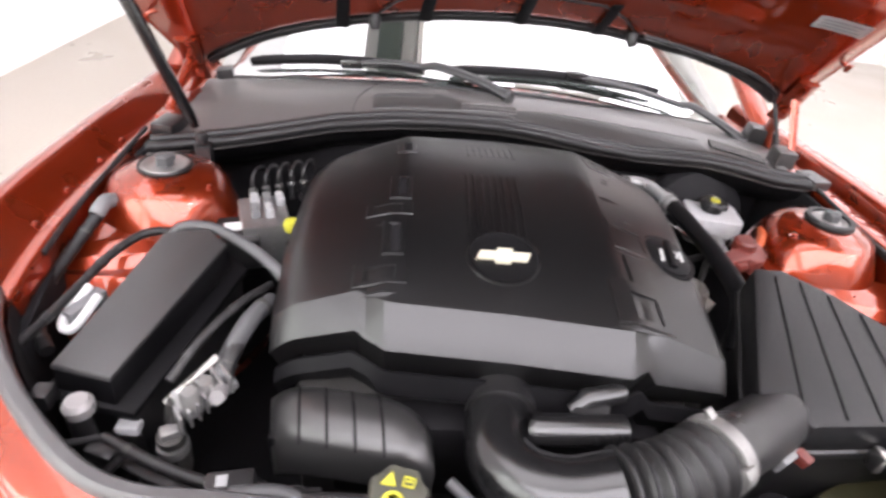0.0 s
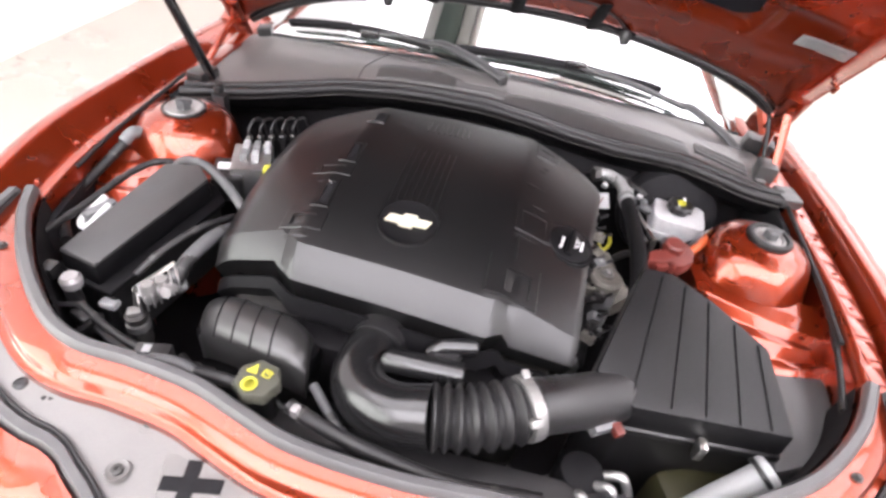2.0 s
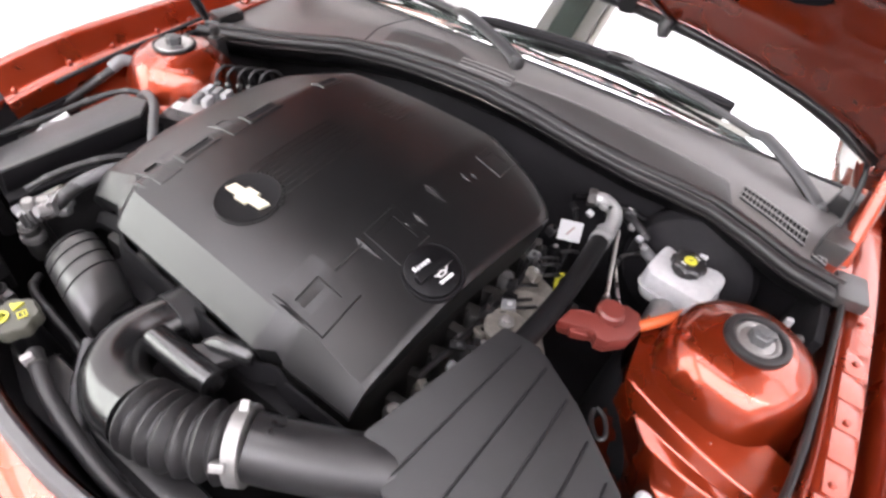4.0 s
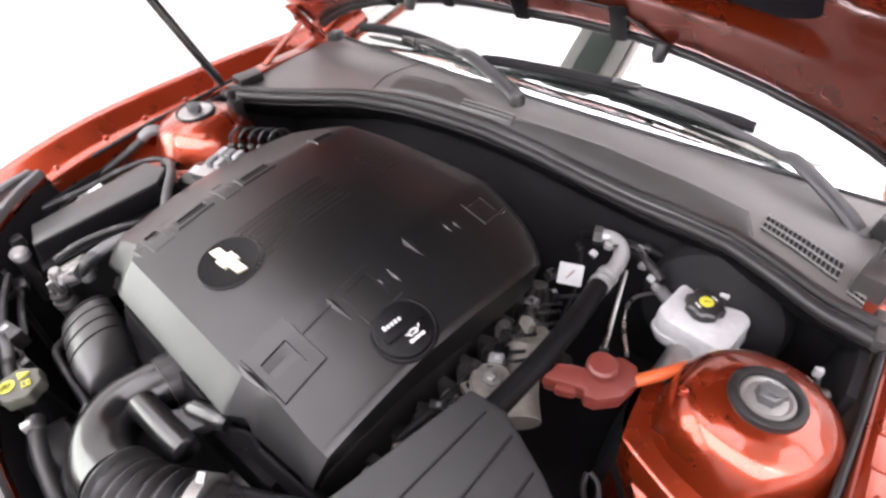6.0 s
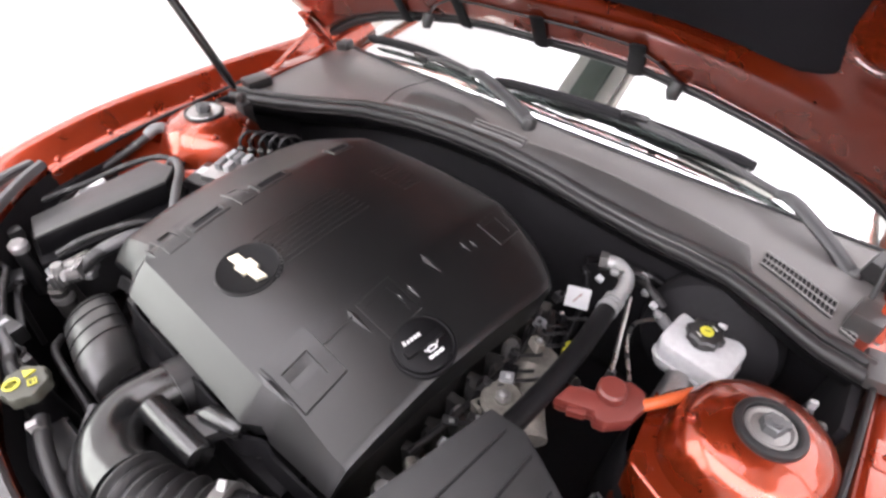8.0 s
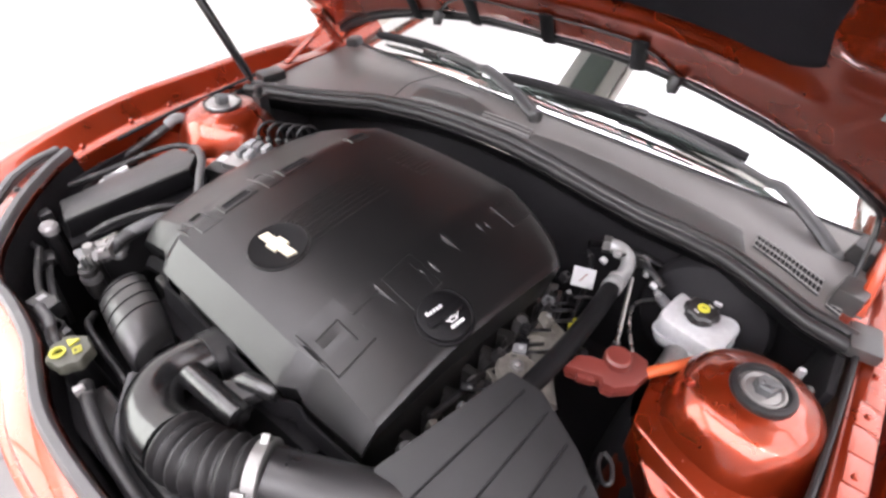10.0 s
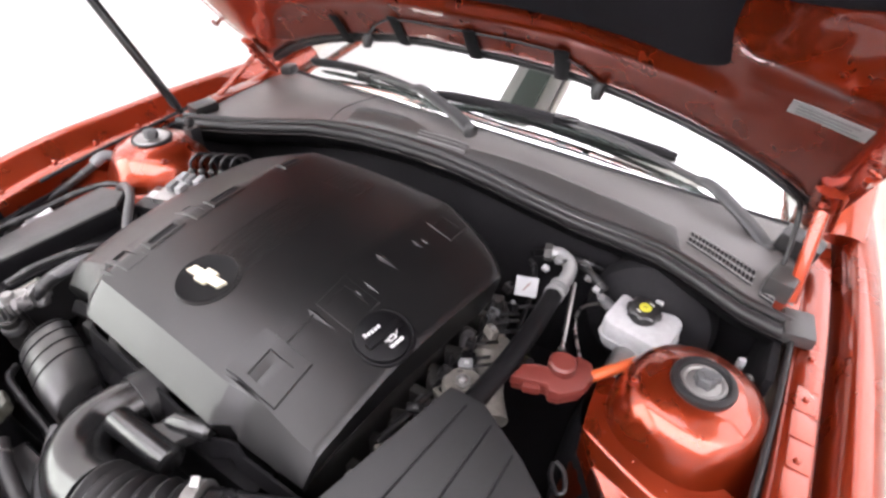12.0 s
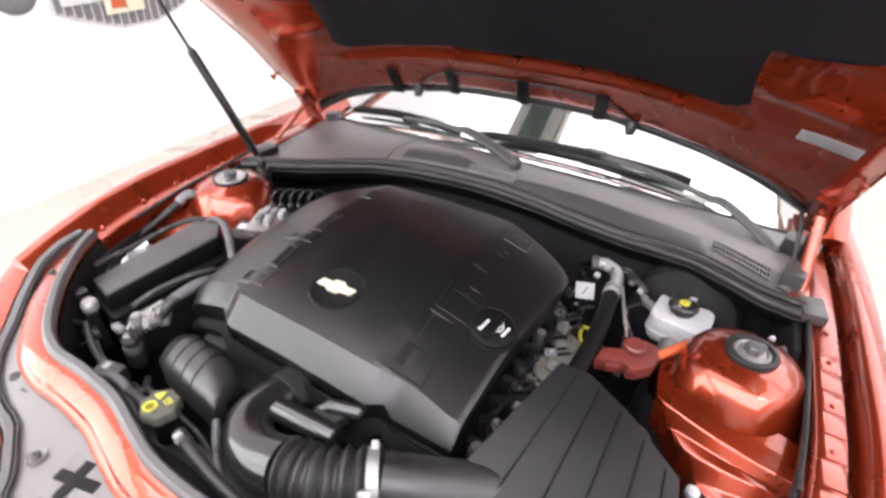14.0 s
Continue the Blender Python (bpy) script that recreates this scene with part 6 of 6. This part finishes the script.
def throttle_bracket():
    t = thing("valve_bracket", (-0.37, -0.38, 0.74), "bright metal bracket with valves beside the resonator box", "bracket")
    part("bar", tube(bmesh.new(), [(-0.430, -0.384, 0.830), (-0.405, -0.363, 0.848), (-0.382, -0.344, 0.864)], 0.0050, 8, 0.6), STEEL, t)
    part("plate", box(bmesh.new(), (0.030, 0.065, 0.010), pose(-0.392, -0.368, 0.835, 0, 0, -52), 0.003), SILVER, t)
    for dx, dy in ((0.0, 0.0), (0.012, 0.02), (0.024, 0.04)):
        part("valve", lathe(bmesh.new(), [(0.011, 0.835), (0.011, 0.862), (0.008, 0.868), (0, 0.868)], Matrix.Translation((-0.400 + dx, -0.388 + dy * 0.8, -0.012)), 14), MOUNT, t)
    for i in range(7):
        k = i / 6
        part("cooling_fin", box(bmesh.new(), (0.0028, 0.036, 0.026), pose(-0.427 + 0.044 * k + 0.012, -0.381 + 0.036 * k - 0.014, 0.822 + 0.028 * k, 0, 0, 40), 0.0008), ALU, t)
    part("stay", tube(bmesh.new(), curve([(-0.418, -0.385, 0.835), (-0.425, -0.385, 0.80), (-0.430, -0.380, 0.74)], 5), 0.009, 10), DARKMETAL, t)
    part("nipple", tube(bmesh.new(), [(-0.372, -0.372, 0.842), (-0.370, -0.392, 0.852)], 0.0085, 12), LABEL, t, "grey hose nipple")
    part("stub", tube(bmesh.new(), curve([(-0.374, -0.365, 0.842), (-0.370, -0.335, 0.860), (-0.360, -0.28, 0.866)], 5), 0.011, 12), RUBBER, t)
    e = thing("vent_elbow", (-0.615, -0.06, 0.85), "grey plastic vent elbow on the inner fender", "elbow")
    part("elbow", tube(bmesh.new(), curve([(-0.606, -0.058, 0.880), (-0.615, -0.080, 0.890), (-0.620, -0.104, 0.880)], 5), [0.009] + [0.011] * 9 + [0.010], 12), GREY, e)
    part("foot", tube(bmesh.new(), [(-0.606, -0.058, 0.880), (-0.600, -0.05, 0.82)], 0.008, 8), PLASTIC, e)
    k = thing("coil_valve", (-0.40, -0.43, 0.70), "silver solenoid valve hanging from the bracket", "valve")
    part("coil", lathe(bmesh.new(), [(0, 0.76), (0.014, 0.76), (0.016, 0.77), (0.016, 0.795), (0.012, 0.80), (0.012, 0.812), (0.015, 0.815), (0.015, 0.825), (0, 0.828)], Matrix.Translation((-0.424, -0.400, -0.03)), 18), DARKMETAL, k)
    part("ring", lathe(bmesh.new(), [(0.0165, 0.797), (0.0175, 0.80), (0.0175, 0.809), (0.0165, 0.811)], Matrix.Translation((-0.424, -0.400, -0.03)), 18), ALU, k, "bright metal ring")
    part("cap", box(bmesh.new(), (0.020, 0.016, 0.012), pose(-0.424, -0.400, 0.800, 0, 0, 30), 0.003), MOUNT, k)
    g = thing("corner_bracket", (-0.40, -0.46, 0.78), "thin black bracket across the front corner", "bracket")
    part("arm", tube(bmesh.new(), [(-0.473, -0.435, 0.812), (-0.42, -0.458, 0.806), (-0.345, -0.482, 0.800)], 0.006, 8, 0.6), PLASTIC, g)
    part("lug", box(bmesh.new(), (0.034, 0.022, 0.016), pose(-0.475, -0.434, 0.812, 0, 0, -17), 0.005), PLASTIC, g)
    part("leg", tube(bmesh.new(), [(-0.43, -0.453, 0.806), (-0.43, -0.46, 0.70)], 0.005, 8), PLASTIC, g)
    s = thing("pressure_switch", (-0.478, -0.385, 0.70), "small switch with a white connector", "sensor")
    part("connector", box(bmesh.new(), (0.026, 0.018, 0.014), pose(-0.474, -0.388, 0.790, 0, 0, 0), 0.005), WHITE, s)
    part("stem", tube(bmesh.new(), [(-0.474, -0.386, 0.785), (-0.47, -0.39, 0.70)], 0.009, 10), PLASTIC, s)
    h = thing("headlamp_connector", (-0.245, -0.47, 0.76), "black connector block with a white label", "connector")
    part("block", box(bmesh.new(), (0.045, 0.03, 0.03), pose(-0.330, -0.490, 0.838, 0, 0, 10), 0.004), PLASTIC, h)
    part("label", box(bmesh.new(), (0.010, 0.012, 0.001), pose(-0.337, -0.488, 0.8538, 0, 0, 10)), PALEGREY, h)
    part("ring", lathe(bmesh.new(), [(0.010, 0.85), (0.013, 0.853), (0.016, 0.85)], Matrix.Translation((-0.268, -0.503, 0)), 20), PLASTIC, h)
    part("socket", box(bmesh.new(), (0.05, 0.032, 0.03), pose(-0.268, -0.505, 0.835, 0, 0, 5), 0.004), PLASTIC, h)


throttle_bracket()


CAST = material("dusty_cast_aluminium", (0.13, 0.12, 0.105), 0.6, 0.2, grain=160, bump=0.7, vary=0.5, stain=40)


def engine_block():
    t = thing("engine_block", (-0.05, -0.1, 0.52), "dark engine block with pale cast parts below the cover", "engine")
    part("block", box(bmesh.new(), (0.50, 0.46, 0.28), pose(-0.05, -0.12, 0.68), 0.02), DARKMETAL, t)
    for i in range(9):
        y = -0.30 + 0.048 * i
        part("injector", lathe(bmesh.new(), [(0, 0.76), (0.014, 0.76), (0.014, 0.80), (0.009, 0.812), (0, 0.812)], Matrix.Translation((0.232 + 0.010 * (i % 2), y, 0)), 12), ALU if i % 3 == 0 else DARKMETAL, t)
        part("rib", box(bmesh.new(), (0.028, 0.016, 0.06), pose(0.222, y + 0.02, 0.765, 0, 0, 10 * (i % 3)), 0.003), DARKMETAL, t)
    part("casting", box(bmesh.new(), (0.06, 0.11, 0.06), pose(0.262, -0.02, 0.770, 0, 15, -10), 0.014), CAST, t, "pale cast aluminium housing")
    part("casting", box(bmesh.new(), (0.05, 0.09, 0.05), pose(0.264, -0.095, 0.785, 0, 10, 8), 0.014), CAST, t)
    part("casting", tube(bmesh.new(), curve([(0.28, -0.03, 0.80), (0.30, -0.08, 0.79), (0.33, -0.12, 0.78)], 5), 0.030, 14), CAST, t)
    part("front_casting", box(bmesh.new(), (0.40, 0.06, 0.14), pose(-0.05, -0.36, 0.74), 0.015), DARK, t)
    part("pulley", lathe(bmesh.new(), [(0, 0), (0.05, 0), (0.05, 0.02), (0.03, 0.022), (0, 0.022)], pose(0.12, -0.40, 0.76, 90, 0, 0), 28), DARKMETAL, t)


engine_block()


def injector_harness():
    """Small plugs and sockets packed between the engine cover and the air conditioning hose."""
    rnd = random.Random(7)
    t = thing("injector_harness", (0.26, 0.02, 0.76), "row of small black and grey electrical plugs beside the engine cover", "wiring")
    for i in range(15):
        y = 0.085 - 0.025 * i
        x = 0.262 + 0.012 * math.sin(2.1 * i) - (0.012 if y > 0.08 else 0)
        z = 0.838 + 0.010 * math.cos(1.7 * i) - 0.0008 * i
        turn = rnd.uniform(-40, 40)
        m = pose(x, y, z, rnd.uniform(-25, 25), rnd.uniform(-20, 30), turn)
        plug = part("plug", box(bmesh.new(), (rnd.uniform(0.014, 0.026), rnd.uniform(0.012, 0.020), rnd.uniform(0.012, 0.020)), m, 0.003), (PLASTIC, CAPBLACK, GREY, PLASTIC, DUSTY)[i % 5], t)
        part("lock", box(bmesh.new(), (0.007, 0.006, 0.004), m @ pose(0.002, 0, 0.010), 0.001), (CAPBLACK, SILVER, PLASTIC)[i % 3], plug)
        a = Vector((x, y, z))
        part("lead", tube(bmesh.new(), curve([a + Vector((0.008, 0.004, 0)), a + Vector((0.022, 0.012, 0.004)), a + Vector((0.028, 0.034, -0.012)), a + Vector((0.020, 0.05, -0.03))], 5), 0.003, 6), RUBBER, plug)


injector_harness()


def firewall_fittings():
    """Clips and studs on the firewall and beside the brake reservoir."""
    t = thing("firewall_clips", (0.36, 0.20, 0.78), "small silver and grey pipe clips on the dark firewall", "clip")
    for x, y, z, k in ((0.352, 0.190, 0.842, 0), (0.372, 0.178, 0.836, 1), (0.384, 0.172, 0.830, 0), (0.335, 0.215, 0.850, 1), (0.300, 0.168, 0.872, 0), (0.286, 0.150, 0.862, 1)):
        part("clip", box(bmesh.new(), (0.012, 0.010, 0.009), pose(x, y, z, 20 * k, 15, 30 - 40 * k), 0.002), (SILVER, PALEGREY)[k], t)
    part("wire", tube(bmesh.new(), curve([(0.300, 0.168, 0.872), (0.335, 0.205, 0.860), (0.36, 0.195, 0.845), (0.384, 0.172, 0.830)], 6), 0.003, 6), RUBBER, t)


firewall_fittings()
